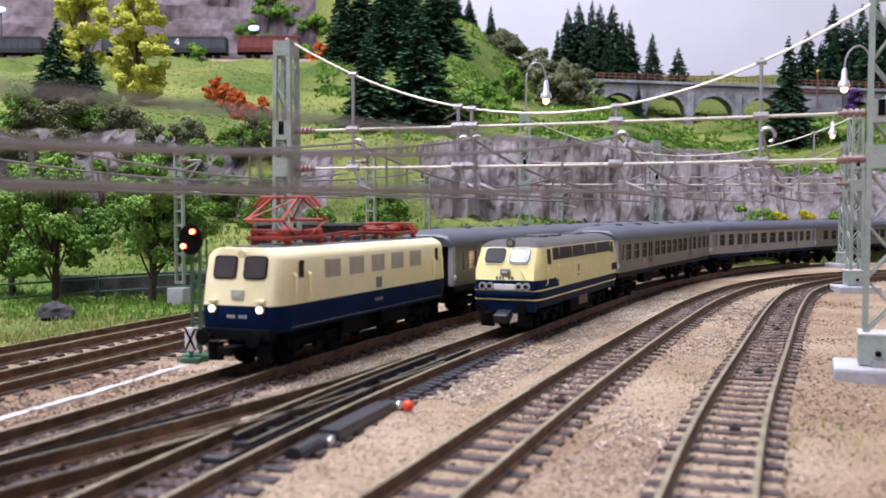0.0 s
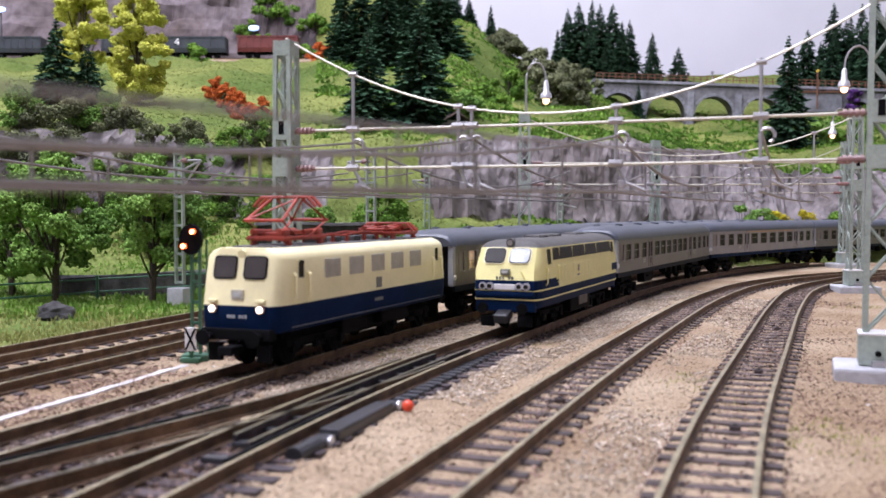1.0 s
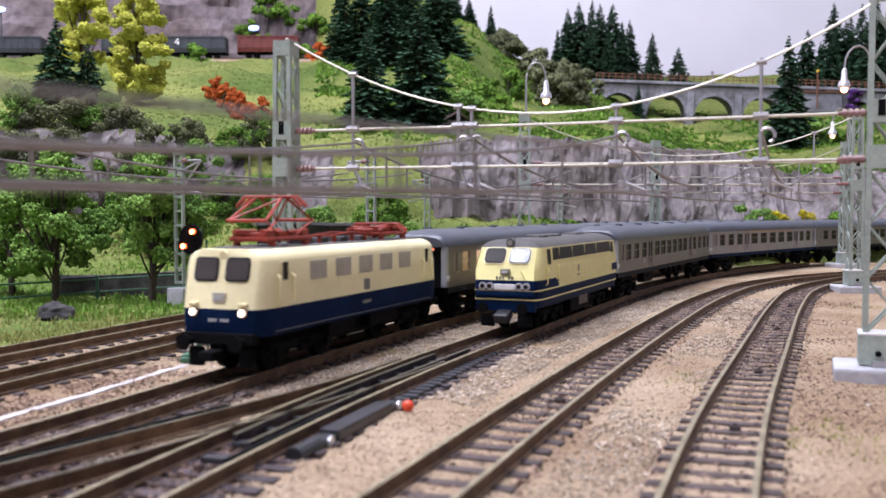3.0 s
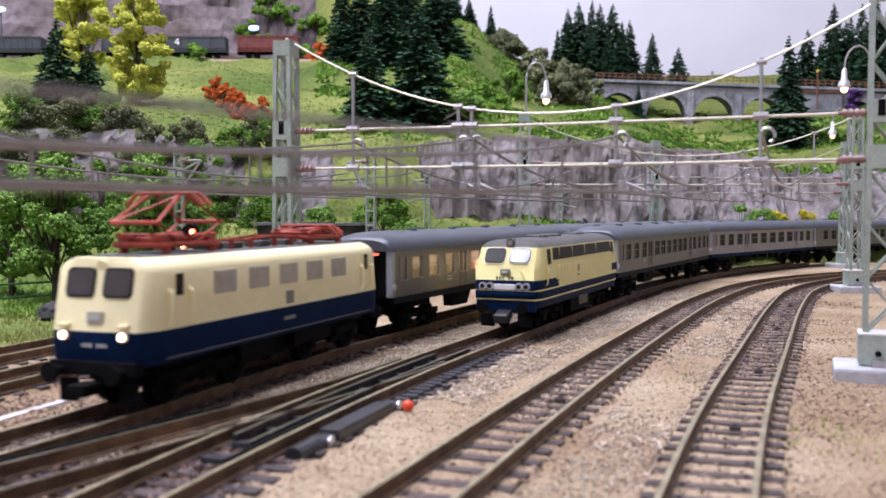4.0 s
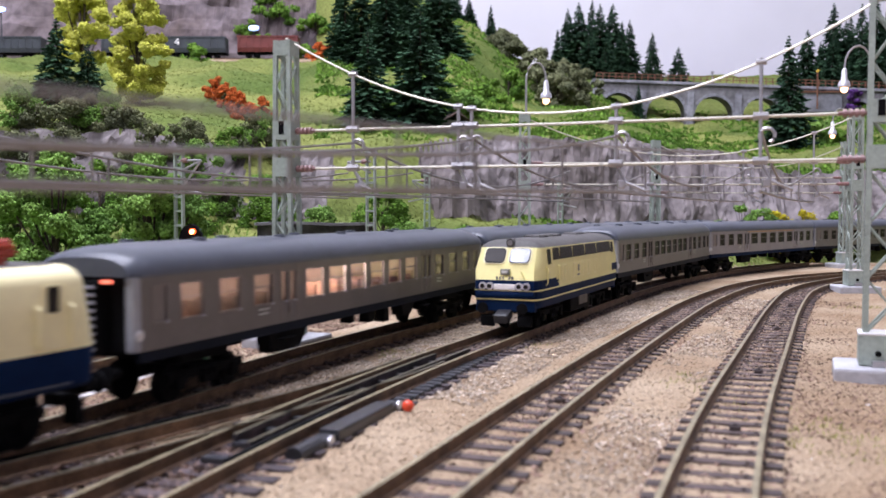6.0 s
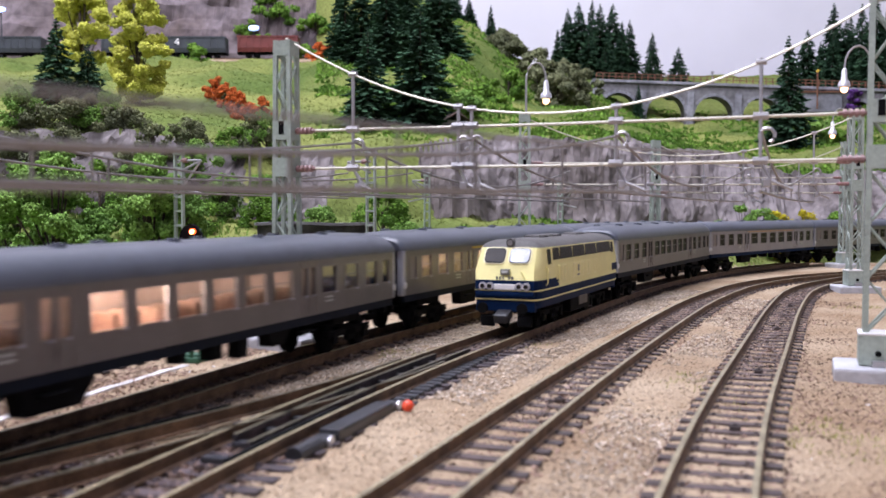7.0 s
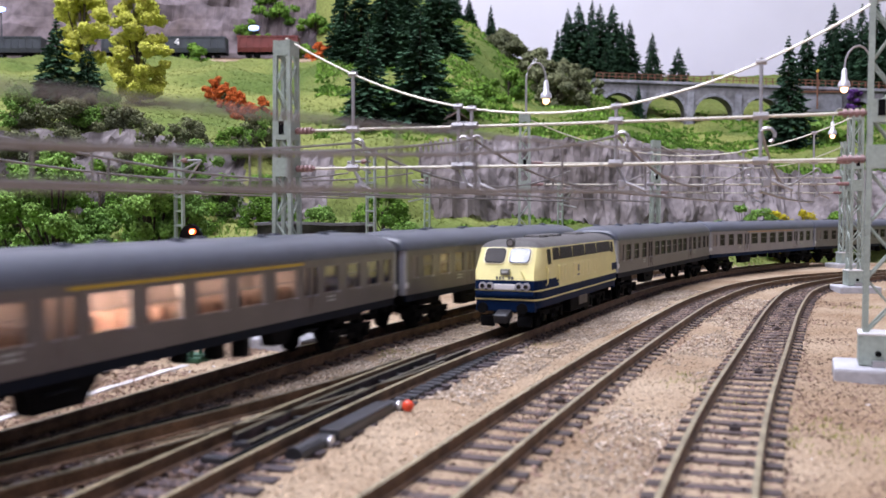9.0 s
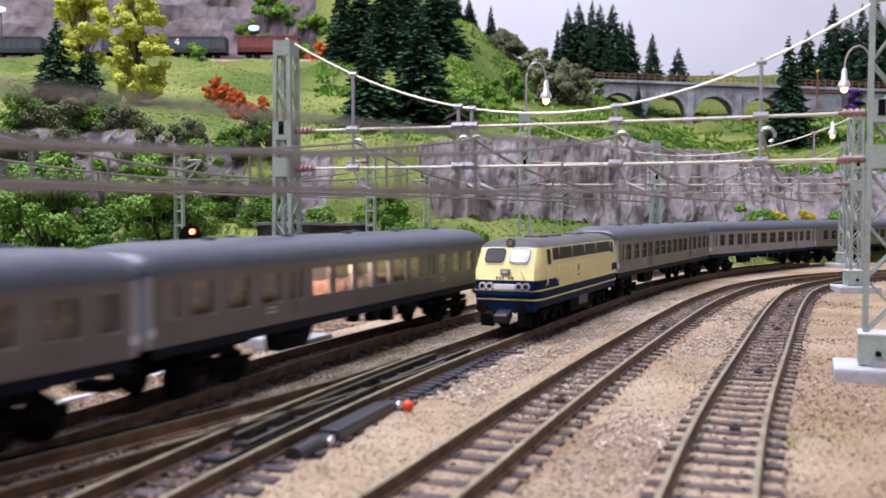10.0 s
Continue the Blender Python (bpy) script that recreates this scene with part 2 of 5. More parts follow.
# ---- the lines: start, then compass heading (degrees from north, clockwise) at each knot ----
class Line:
    def __init__(self, x, y, knots, heads, back=500.0, length=760.0):
        s = np.arange(0, length, 1.0)
        h = np.radians(np.interp(s, knots, heads))
        mid = (h[1:] + h[:-1]) / 2
        self.s = np.concatenate([[-back], s])
        self.x = x + np.concatenate([[-back * math.sin(h[0]), 0], np.cumsum(np.sin(mid))])
        self.y = y + np.concatenate([[-back * math.cos(h[0]), 0], np.cumsum(np.cos(mid))])
        self.h = np.concatenate([[h[0]], h])

    def at(self, s, off=0.0):
        """Place (x, y) and heading at s, off millimetres to the right-hand side."""
        x, y, h = (float(np.interp(s, self.s, v)) for v in (self.x, self.y, self.h))
        return x + math.cos(h) * off, y - math.sin(h) * off, h


KNOTS = (0, 100, 200, 300, 400, 500, 650)
LINE_A = Line(22.4, 87.5, KNOTS, (18.3, 21.5, 21.3, 23.4, 40.0, 57.6, 84.8))
LINE_B = Line(-35.3, 30.4, KNOTS, (25.0, 19.8, 21.4, 22.4, 27.9, 47.2, 77.3))
LINE_C = Line(-50.8, 29.0, KNOTS, (8.9, 16.5, 21.9, 22.5, 24.8, 32.5, 47.0))
LINE_D = Line(-82.0, 75.3, KNOTS, (25.4, 17.3, 22.4, 23.0, 26.3, 32.3, 42.9))
LINE_E = Line(-117.5, 147.0, KNOTS, (16.5, 16.5, 19.0, 23.0, 28.0, 34.0, 44.0))
LINE_F = Line(-92.0, 147.0, KNOTS, (16.3, 16.3, 19.5, 23.0, 28.0, 34.0, 44.0))
LINE_G = Line(-104.0, 24.0, (0, 150, 175, 200, 215), (31.0, 30.0, 26.0, 21.0, 20.5), back=200, length=214)


# ---- the room that holds the layout ----
def room_box(name, c, s, material, kind="structure", label=""):
    ob = part(name, bm_box((c[0] * 1000, c[1] * 1000, c[2] * 1000), (s[0] * 1000, s[1] * 1000, s[2] * 1000)), material)
    return tagged(ob, label, "", "", kind)


ROOM_FLOOR = mat("room_carpet", (0.20, 0.19, 0.18), 0.95, var=0.1, scale=20)
room_box("wall_north", (0.2, 1.60, 0.25), (4.2, 0.06, 2.5), WALL_WHITE, label="plain pale lilac-white painted wall behind the layout")
room_box("wall_south", (0.2, -1.6, 0.25), (4.2, 0.06, 2.5), WALL_WHITE, label="plain pale painted wall")
room_box("wall_west", (-1.93, 0.0, 0.25), (0.06, 3.13, 2.5), WALL_WHITE, label="plain pale painted wall")
room_box("wall_east", (2.33, 0.0, 0.25), (0.06, 3.13, 2.5), WALL_WHITE, label="plain pale painted wall")
room_box("floor", (0.2, 0.0, -1.03), (4.2, 3.13, 0.06), ROOM_FLOOR, label="dark carpeted room floor")
room_box("ceiling", (0.2, 0.0, 1.53), (4.2, 3.26, 0.06), WALL_WHITE, label="white room ceiling")

# ---- the ground: sand bed in front, meadow hill with rock faces behind ----
GROUND_Z = -2.65


def px_u(p):
    return (p - 784.0) / 1748.0


# stations across the hill (fan rays from the viewer), then per station: foot depth, rock foot (depth, height),
# rock top, ledge front, ledge back, crest
HILL_U = [px_u(p) for p in (-300, 200, 450, 650, 800, 880, 940, 1030, 1200, 1400, 1700)]
HILL_D = [
    (400, 400, 400, 420, 450, 470, 480, 500, 560, 640, 660),
    (500, 500, 520, 560, 600, 640, 650, 660, 700, 720, 720),
    (540, 540, 560, 600, 640, 680, 690, 700, 740, 760, 780),
    (1140, 1140, 1140, 1080, 1000, 1000, 1020, 1050, 1080, 1050, 1050),
    (1240, 1240, 1240, 1180, 1060, 1030, 1050, 1080, 1120, 1100, 1100),
    (1300, 1300, 1300, 1260, 1200, 1150, 1150, 1200, 1350, 1350, 1350)]
HILL_Z = [
    (-2.65,) * 11,
    (30, 30, 28, 27, 26, 25, 24, 22, 20, 20, 25),
    (74, 74, 66, 66, 75, 85, 84, 84, 79, 62, 70),
    (205, 203, 198, 195, 177, 146, 140, 140, 112, 112, 150),
    (207, 205, 202, 204, 196, 160, 150, 146, 120, 130, 165),
    (380, 375, 365, 330, 275, 222, 196, 190, 212, 212, 225)]


def hill(u, d):
    """Ground height (mm) on the fan ray u at depth d."""
    ds = [float(np.interp(u, HILL_U, row)) for row in HILL_D]
    zs = [float(np.interp(u, HILL_U, row)) for row in HILL_Z]
    if d <= ds[0]:
        return GROUND_Z, 0
    if d >= ds[-1]:
        return zs[-1] + (d - ds[-1]) * 0.12, 5
    i = next(k for k in range(5) if d < ds[k + 1])
    t = (d - ds[i]) / (ds[i + 1] - ds[i])
    if i in (0, 2):
        t = t * t * (3 - 2 * t) * 0.45 + t * 0.55
    return zs[i] + (zs[i + 1] - zs[i]) * t, i + 1


def rock_noise(x, y, z):
    v = Vector((x, y, z)) * 0.021
    w = Vector((v.x * 2.2, v.y * 1.0, v.z * 0.8))
    c = noise.voronoi(w * 1.0)[0]
    return (c[1] - c[0]) * 9.0 - 4.0 + noise.fractal(w * 2.0, 0.8, 2.1, 4) * 5.0


def ground_point(u, d, x=None):
    """Finished ground place with relief, and its kind: 0 sand, 1 meadow, 2 rock, 3 cliff."""
    x, y = (u * d if x is None else x), d
    z, zone = hill(u, d)
    edge = LINE_E.x[np.searchsorted(LINE_E.y, min(max(y, -200), 700))] - 11.0
    wob = noise.fractal(Vector((x, y, 0)) * 0.03, 0.8, 2.0, 3)
    if zone == 0:
        sand = x > edge + wob * 4
        z += noise.noise(Vector((x, y, 0)) * 0.09) * 0.35 + noise.noise(Vector((x, y, 3)) * 0.3) * 0.2 + (strip_relief(x, y) if sand else 0.8 + wob * 2.0)
        return (x, y, z), 0 if sand else 1
    if zone == 1:
        return (x, y, z + wob * 3.0), 1
    bare = noise.noise(Vector((x, y * 0.4, 9)) * 0.022)
    if zone == 2 and px_u(430) < u < px_u(775) and bare < 0.22:
        return (x, y, z + wob * 5.0), 1
    if zone == 2 or (zone == 5 and u < px_u(560)):
        if zone == 5:
            v = Vector((x * 0.012, z * 0.045, 3.0))
            k = noise.fractal(v, 0.7, 2.1, 5) * 11.0
            return (x, y + k, z + noise.fractal(v + Vector((9, 0, 0)), 0.7, 2.1, 4) * 6.0), 3
        z0 = z + rock_noise(x, y, z) * 0.7
        return (x, y + rock_noise(x + 200, y, z) * 1.0, z0), 2
    return (x, y, z + noise.fractal(Vector((x, y, 0)) * 0.012, 0.8, 2.0, 4) * 9.0 * min(1.0, abs(zone - 2) + 0.3)), 1


def strip_relief(x, y):
    """Lumpy raised plaster edge on the sand strip between the second and third line."""
    if y > 330:
        return 0.0
    off = (x - float(np.interp(y, LINE_B.y, LINE_B.x))) * 0.93
    if not -26.0 < off < -8.5:
        return 0.0
    w = math.sin(math.pi * (off + 26.0) / 17.5)
    v = Vector((x, y, 5))
    return w * (0.5 + 1.1 * noise.noise(v * 0.1) + 0.8 * noise.noise(v * 0.3)) * min(1.0, (330 - y) / 120)


def build_ground():
    xs = np.concatenate([np.arange(-1100, -500, 12.0), np.arange(-500, -260, 3.0), np.arange(-260, 260, 1.6), np.arange(260, 500, 3.0), np.arange(500, 1101, 12.0)])
    ds = np.concatenate([np.linspace(40, 400, 130, endpoint=False), np.linspace(400, 800, 170, endpoint=False), np.linspace(800, 1500, 130)])
    verts, kinds = [], []
    for d in ds:
        for x in xs:
            p, k = ground_point(max(-0.72, min(0.72, float(x / d))), float(d), float(x))
            verts.append(p)
            kinds.append(k)
    nu = len(xs)
    faces, fk = [], []
    for j in range(len(ds) - 1):
        for i in range(nu - 1):
            a = j * nu + i
            faces.append((a, a + 1, a + nu + 1, a + nu))
            fk.append(max(kinds[a], kinds[a + nu + 1]))
    ob = soup("ground", verts, faces, SAND)
    for m in (GRASS_GROUND, ROCK, CLIFF):
        ob.data.materials.append(m)
    ob.data.polygons.foreach_set("material_index", fk)
    tagged(ob, "sand-covered yard rising to green meadow hill with grey rock faces", "ground", "", "structure")
    base = part("baseboard", bm_box((0, 450, -14), (2400, 2100, 10), 1), SAND)
    tagged(base, "sand-covered layout board under the tracks", "board", "", "structure")
    return ob


build_ground()


def scatter(name, count, material, label, category, place, shape, seed):
    """Loose stuff: shape(rng) gives small local vertex and face lists; place(rng) gives a ground place or None."""
    rng = random.Random(seed)
    verts, faces = [], []
    for _ in range(count):
        p = place(rng)
        if p is None:
            continue
        vs, fs = shape(rng)
        n = len(verts)
        verts += [(p[0] + a, p[1] + b, p[2] + c) for a, b, c in vs]
        faces += [tuple(n + k for k in f) for f in fs]
    return tagged(soup(name, verts, faces, material), label, category, "", "stuff")


def chip(rng, lo=0.12, hi=0.36):
    r = rng.uniform(lo, hi)
    vs = [(rng.uniform(-1, 1) * r, rng.uniform(-1, 1) * r, rng.uniform(-0.2, 0.1) * r) for _ in range(3)]
    vs += [(rng.uniform(-0.4, 0.4) * r, rng.uniform(-0.4, 0.4) * r, rng.uniform(0.28, 0.5) * r), (0, 0, -0.5 * r)]
    return vs, [(0, 1, 3), (1, 2, 3), (2, 0, 3), (0, 4, 1), (1, 4, 2), (2, 4, 0)]


def tuft(rng, h0=1.5, h1=4.0, w=0.35, n=3):
    vs, fs = [], []
    for _ in range(n):
        a, h = rng.uniform(0, math.tau), rng.uniform(h0, h1)
        ox, oy = rng.uniform(-1, 1), rng.uniform(-1, 1)
        lx, ly = rng.uniform(-0.6, 0.6) * h, rng.uniform(-0.6, 0.6) * h
        k = len(vs)
        vs += [(ox - math.cos(a) * w, oy - math.sin(a) * w, -0.3), (ox + math.cos(a) * w, oy + math.sin(a) * w, -0.3), (ox + lx, oy + ly, h)]
        fs.append((k, k + 1, k + 2))
    return vs, fs


def sand_place(rng):
    d = 75 + 420 * rng.random() ** 1.5
    u = rng.uniform(-0.5, 0.5)
    p, k = ground_point(u, d)
    return (p[0], p[1], p[2] + 0.1) if k == 0 else None


def meadow_place(lo, hi):
    def f(rng):
        d, u = rng.uniform(lo, hi), rng.uniform(-0.5, 0.5)
        p, k = ground_point(u, d)
        return p if k == 1 else None
    return f


scatter("ballast", 110000, STONE_CHIP, "pale tan ballast chips strewn over the yard", "ballast", sand_place, chip, 1)


def bed_place(line, s0, s1, half, z, power=1.4):
    """A chip place on the bed of one line, denser towards the viewer."""
    def f(rng):
        st = s0 + (s1 - s0) * rng.random() ** power
        off = rng.uniform(-half, half)
        if 4.2 < abs(off) < 5.6:
            return None
        x, y, _ = line.at(st, off)
        drop = max(0.0, abs(off) - 7.4) * 0.42
        return (x, y, z - drop + rng.uniform(-0.1, 0.12))
    return f


for bed_line, chips, bed_s, bed_seed in ((LINE_A, 7000, -30, 31), (LINE_B, 7000, 30, 32), (LINE_E, 5000, 0, 33), (LINE_F, 5000, 0, 34)):
    scatter("track_ballast", chips, BROWN_CHIP, "brown and pinkish ballast chips round the sleepers", "ballast", bed_place(bed_line, bed_s, 420, 10.5, -2.2), lambda r: chip(r, 0.25, 0.75), bed_seed)
scatter("track_ballast", 9000, DARK_CHIP, "dark brown ballast chips under the running trains", "ballast", bed_place(LINE_D, 10, 420, 9.5, -2.0), lambda r: chip(r, 0.25, 0.75), 35)
scatter("track_ballast", 6500, DARK_CHIP, "dark chips in the turnout", "ballast", bed_place(LINE_C, 40, 420, 9.0, -2.0), lambda r: chip(r, 0.22, 0.65), 36)
scatter("track_ballast", 1500, DARK_CHIP, "dark chips between the rails of the yard track", "ballast", bed_place(LINE_A, 110, 380, 4.2, -2.0, 1.0), lambda r: chip(r, 0.3, 0.8), 37)
scatter("track_ballast", 1500, DARK_CHIP, "dark chips between the rails of the second yard track", "ballast", bed_place(LINE_B, 130, 420, 4.2, -2.0, 1.0), lambda r: chip(r, 0.3, 0.8), 38)
scatter("track_ballast", 3000, BROWN_CHIP, "brown-pink chips at the mouth of the turnout", "ballast", bed_place(LINE_C, -15, 120, 9.0, -2.0), lambda r: chip(r, 0.25, 0.8), 39)
scatter("track_ballast", 3000, BROWN_CHIP, "brown-pink chips beside the diverging rails", "ballast", bed_place(LINE_G, 0, 130, 9.0, -2.0), lambda r: chip(r, 0.25, 0.8), 40)


def gravel_place(line, s0, s1, lo, hi, seed, keep):
    """Loose gravel in patches beside one line."""
    def f(rng):
        st, off = rng.uniform(s0, s1), rng.uniform(lo, hi)
        x, y, _ = line.at(st, off)
        if noise.noise(Vector((x, y, seed)) * 0.035) + 0.5 * noise.noise(Vector((x, y, seed)) * 0.15) < keep:
            return None
        p, k = ground_point(x / y, y, x)
        return (p[0], p[1], p[2] + 0.12) if k == 0 else None
    return f


for gl, g0, g1, lo, hi, count, keep, gm, words, gs in (
        (LINE_C, 150, 420, 9, 21, 16000, -0.5, GREY_CHIP, "grey-beige gravel beside the diesel's track", 51),
        (LINE_D, 60, 320, 9, 18, 12000, -0.4, GREY_CHIP, "grey-beige gravel between the running tracks", 52),
        (LINE_B, 20, 380, 8, 22, 4500, 0.1, BROWN_CHIP, "brown gravel patches between the yard tracks", 53),
        (LINE_A, -10, 300, 8, 24, 3500, 0.1, BROWN_CHIP, "brown gravel patches beside the outer track", 54),
        (LINE_A, 20, 300, -20, -8, 6000, -0.2, GREY_CHIP, "grey gravel beside the outer track", 55),
        (LINE_F, 0, 200, 8, 24, 9000, -0.25, BROWN_CHIP, "brown gravel beside the rear track", 56)):
    scatter("gravel", count, gm, words, "gravel", gravel_place(gl, g0, g1, lo, hi, gs, keep), lambda r: chip(r, 0.18, 0.55), gs)
# bright glints of the sand added as glossy white chips
scatter("glint_chips", 260, GLINT_CHIP, "scattered glossy white chips standing in for glints on the sand", "gravel", sand_place, lambda r: chip(r, 0.3, 0.6), 57)

scatter("meadow_grass", 42000, GRASS_TUFT, "short green flock grass on the hill", "grass",
        meadow_place(440, 1200), lambda r: tuft(r, 0.4, 1.3, 0.45), 2)
scatter("trackside_grass", 9000, DRY_TUFT, "pale yellow-green grass beside the line", "grass",
        meadow_place(190, 310), lambda r: tuft(r, 0.6, 1.9, 0.28), 3)
scatter("bank_grass", 16000, FRESH_TUFT, "fresh green grass on the bank behind the line", "grass",
        meadow_place(290, 500), lambda r: tuft(r, 0.6, 2.2, 0.4), 5)


def slope_place(rng):
    """Leafy ground cover in patches on the hill right of the meadow."""
    d, u = rng.uniform(640, 1180), rng.uniform(px_u(560), px_u(1568))
    p, k = ground_point(u, d)
    if k != 1 or noise.noise(Vector((p[0], p[1], 60)) * 0.016) < -0.12:
        return None
    return p


scatter("slope_foliage", 26000, LEAF_FRESH, "lush green ground cover on the slope", "ground cover", slope_place, lambda r: tuft(r, 0.8, 3.2, 1.5, 4), 6)


def verge_place(rng):
    """Sparse dry grass on the sand strips, in patches."""
    d, u = rng.uniform(110, 420), rng.uniform(-0.1, 0.48)
    p, k = ground_point(u, d)
    if k != 0 or noise.noise(Vector((p[0], p[1], 40)) * 0.028) < 0.42:
        return None
    return p


scatter("verge_grass", 5000, DRY_TUFT, "sparse dry grass tufts on the sand", "grass", verge_place, lambda r: tuft(r, 0.4, 1.1, 0.16), 4)


# ---- tracks ----
def rail_mesh(bm, line, off, s0, s1, step=6.0, foot=True):
    """Rail profile swept along a line: head at 0, web, foot at -2."""
    prof = [(-0.36, 0.0), (0.36, 0.0), (0.36, -0.5), (0.17, -0.7), (0.17, -1.6), (0.55, -1.8), (0.55, -2.05), (-0.55, -2.05), (-0.55, -1.8), (-0.17, -1.6), (-0.17, -0.7), (-0.36, -0.5)]
    secs = []
    for s in np.linspace(s0, s1, max(2, int((s1 - s0) / step))):
        sec = []
        for a, z in prof:
            x, y, h = line.at(float(s), off + a)
            sec.append((x, y, z))
        secs.append(sec)
    loft(bm, secs)
    for f in bm.faces:
        f.material_index = 1 if f.calc_center_median().z > -0.05 else 0
    return bm


def sleeper_mesh(length=15.6, width=2.4):
    bm = bmesh.new()
    box(bm, (0, 0, -2.5), (length, width, 1.1))
    for sx in (-4.5, 4.5):
        for dx in (-1.0, 1.0):
            box(bm, (sx + dx, 0, -1.85), (0.5, 1.1, 0.35))
    bmesh.ops.scale(bm, vec=(MM, MM, MM), verts=bm.verts)
    me = bpy.data.meshes.new("sleeper")
    bm.to_mesh(me)
    bm.free()
    return me


SLEEPER_ME = sleeper_mesh()
SLEEPER_ME.materials.append(SLEEPER)
SLEEPER_LONG = sleeper_mesh(21.0)
SLEEPER_LONG.materials.append(SLEEPER_DARK)
SLEEPER_BLACK = sleeper_mesh(15.6)
SLEEPER_BLACK.materials.append(SLEEPER_DARK)


def track(name, line, s0, s1, label, pitch=6.2, dark=None, bed=SAND):
    root = thing(name, label, "track", kind="structure")
    for off in (-4.9, 4.9):
        part("rail", rail_mesh(bmesh.new(), line, off, s0, s1), [RAIL_RUST, RAIL_TOP], root)
    b0 = max(s0, dark[1] if dark else s0)
    secs = []
    for s in np.arange(b0, s1, 12.0):
        secs.append([line.at(float(s), o)[:2] + (z + 0.12 * noise.noise(Vector((s * 0.05, o, 3))),) for o, z in ((-9.6, -3.2), (-7.4, -2.3), (-3.9, -2.16), (0.5, -2.28), (3.9, -2.14), (7.4, -2.3), (9.6, -3.2))])
    part("ballast_bed", loft(bmesh.new(), secs, closed=False, caps=False), bed, root, "ballast between the sleepers")
    rng = random.Random(name)
    for k in range(int((s1 - s0) / pitch)):
        s = s0 + (k + 0.5) * pitch
        x, y, h = line.at(s)
        me = SLEEPER_ME
        if dark and dark[0] < s < dark[1]:
            me = SLEEPER_LONG if dark[2] < s else SLEEPER_BLACK
        ob = new("sleeper", me)
        ob.parent = root
        ob.matrix_basis = mm_pose(x + rng.uniform(-.15, .15), y, rng.uniform(-.16, .08), -math.degrees(h) + rng.uniform(-1.8, 1.8))
    return root


track("track_1", LINE_A, -60, 620, "single yard track with brown sleepers curving away in sand")
track("track_2", LINE_B, -20, 640, "yard track with brown sleepers and worn rails in sand")
track("track_3", LINE_C, -20, 640, "main track with dark turnout sleepers leading to the diesel", 4.7, dark=(20, 215, 90), bed=DARK_BED)
track("track_4", LINE_D, -60, 640, "brown-railed main track under the electric train", bed=DARK_BED)
track("track_5", LINE_F, -20, 560, "rear main track with rusty rails beside the signal")
track("track_6", LINE_E, -20, 560, "rearmost track with rusty rails along the grass edge")


# ---- rolling stock: local x forward, y to its left, z up from the rail head ----
def ring(x, half, zs):
    """A closed cross-section at x from right side up and over to the left: half widths at heights."""
    right = [(x, -h, z) for h, z in zip(half, zs)]
    left = [(x, h, z) for h, z in zip(reversed(half), reversed(zs))]
    return right + left


def hull(stations, half, zs, rake=None):
    """Sections along x; each station (x, width factor). rake(z, end) shifts x by height."""
    secs = []
    for x, w in stations:
        secs.append([(px + (rake(pz, x) if rake else 0), py * w, pz) for px, py, pz in ring(x, half, zs)])
    return loft(bmesh.new(), secs)


def rrect(bm, w, h, r, depth, m):
    """A rounded-corner plate of width w (y), height h (z), placed by m; its front is +x."""
    pts = []
    for cy, cz, a0 in ((w / 2 - r, h / 2 - r, 0), (-w / 2 + r, h / 2 - r, 90), (-w / 2 + r, -h / 2 + r, 180), (w / 2 - r, -h / 2 + r, 270)):
        for k in range(5):
            a = radians(a0 + k * 22.5)
            pts.append((cy + math.cos(a) * r, cz + math.sin(a) * r))
    loft(bm, [[m @ Vector((x, y, z)) for y, z in pts] for x in (-depth / 2, depth / 2)])
    return bm


def wheelset(parent, x, r=2.9):
    for side in (-1, 1):
        bm = bmesh.new()
        rod(bm, (x, side * 4.0, r), (x, side * 5.4, r), r, 16)
        rod(bm, (x, side * 5.4, r), (x, side * 5.7, r), r * 0.72, 16)
        rod(bm, (x, side * 3.7, r), (x, side * 4.0, r), r + 0.4, 16)
        part("wheel", bm, BLACK, parent)


def bogie(parent, x, base, r=2.9):
    b = part("bogie", bmesh_bogie(x, base, r), BLACK, parent, "black bogie frame")
    for dx in (-base / 2, base / 2):
        wheelset(b, x + dx, r)
    return b


def bmesh_bogie(x, base, r):
    bm = bmesh.new()
    for side in (-1, 1):
        box(bm, (x, side * 6.4, r + 1.0), (base + 6, 0.9, 1.6), 0.2)
        for dx in (-base / 2, base / 2):
            box(bm, (x + dx, side * 6.8, r), (2.4, 1.0, 2.4), 0.3)
        box(bm, (x, side * 6.7, r - 0.4), (4.0, 1.2, 1.2), 0.2)
        for dx in (-1.6, 0, 1.6):
            rod(bm, (x + dx, side * 6.9, r - 0.6), (x + dx, side * 6.9, r + 1.4), 0.5, 6)
    box(bm, (x, 0, r + 1.2), (base * 0.5, 12, 1.6))
    return bm


def buffers(parent, x, end, z=6.6):
    for side in (-1, 1):
        bm = bmesh.new()
        rod(bm, (x, side * 5.5, z), (x + end * 2.6, side * 5.5, z), 0.75, 10)
        rod(bm, (x + end * 2.6, side * 5.5, z), (x + end * 3.1, side * 5.5, z), 1.5, 14)
        part("buffer", bm, BLACK, parent)


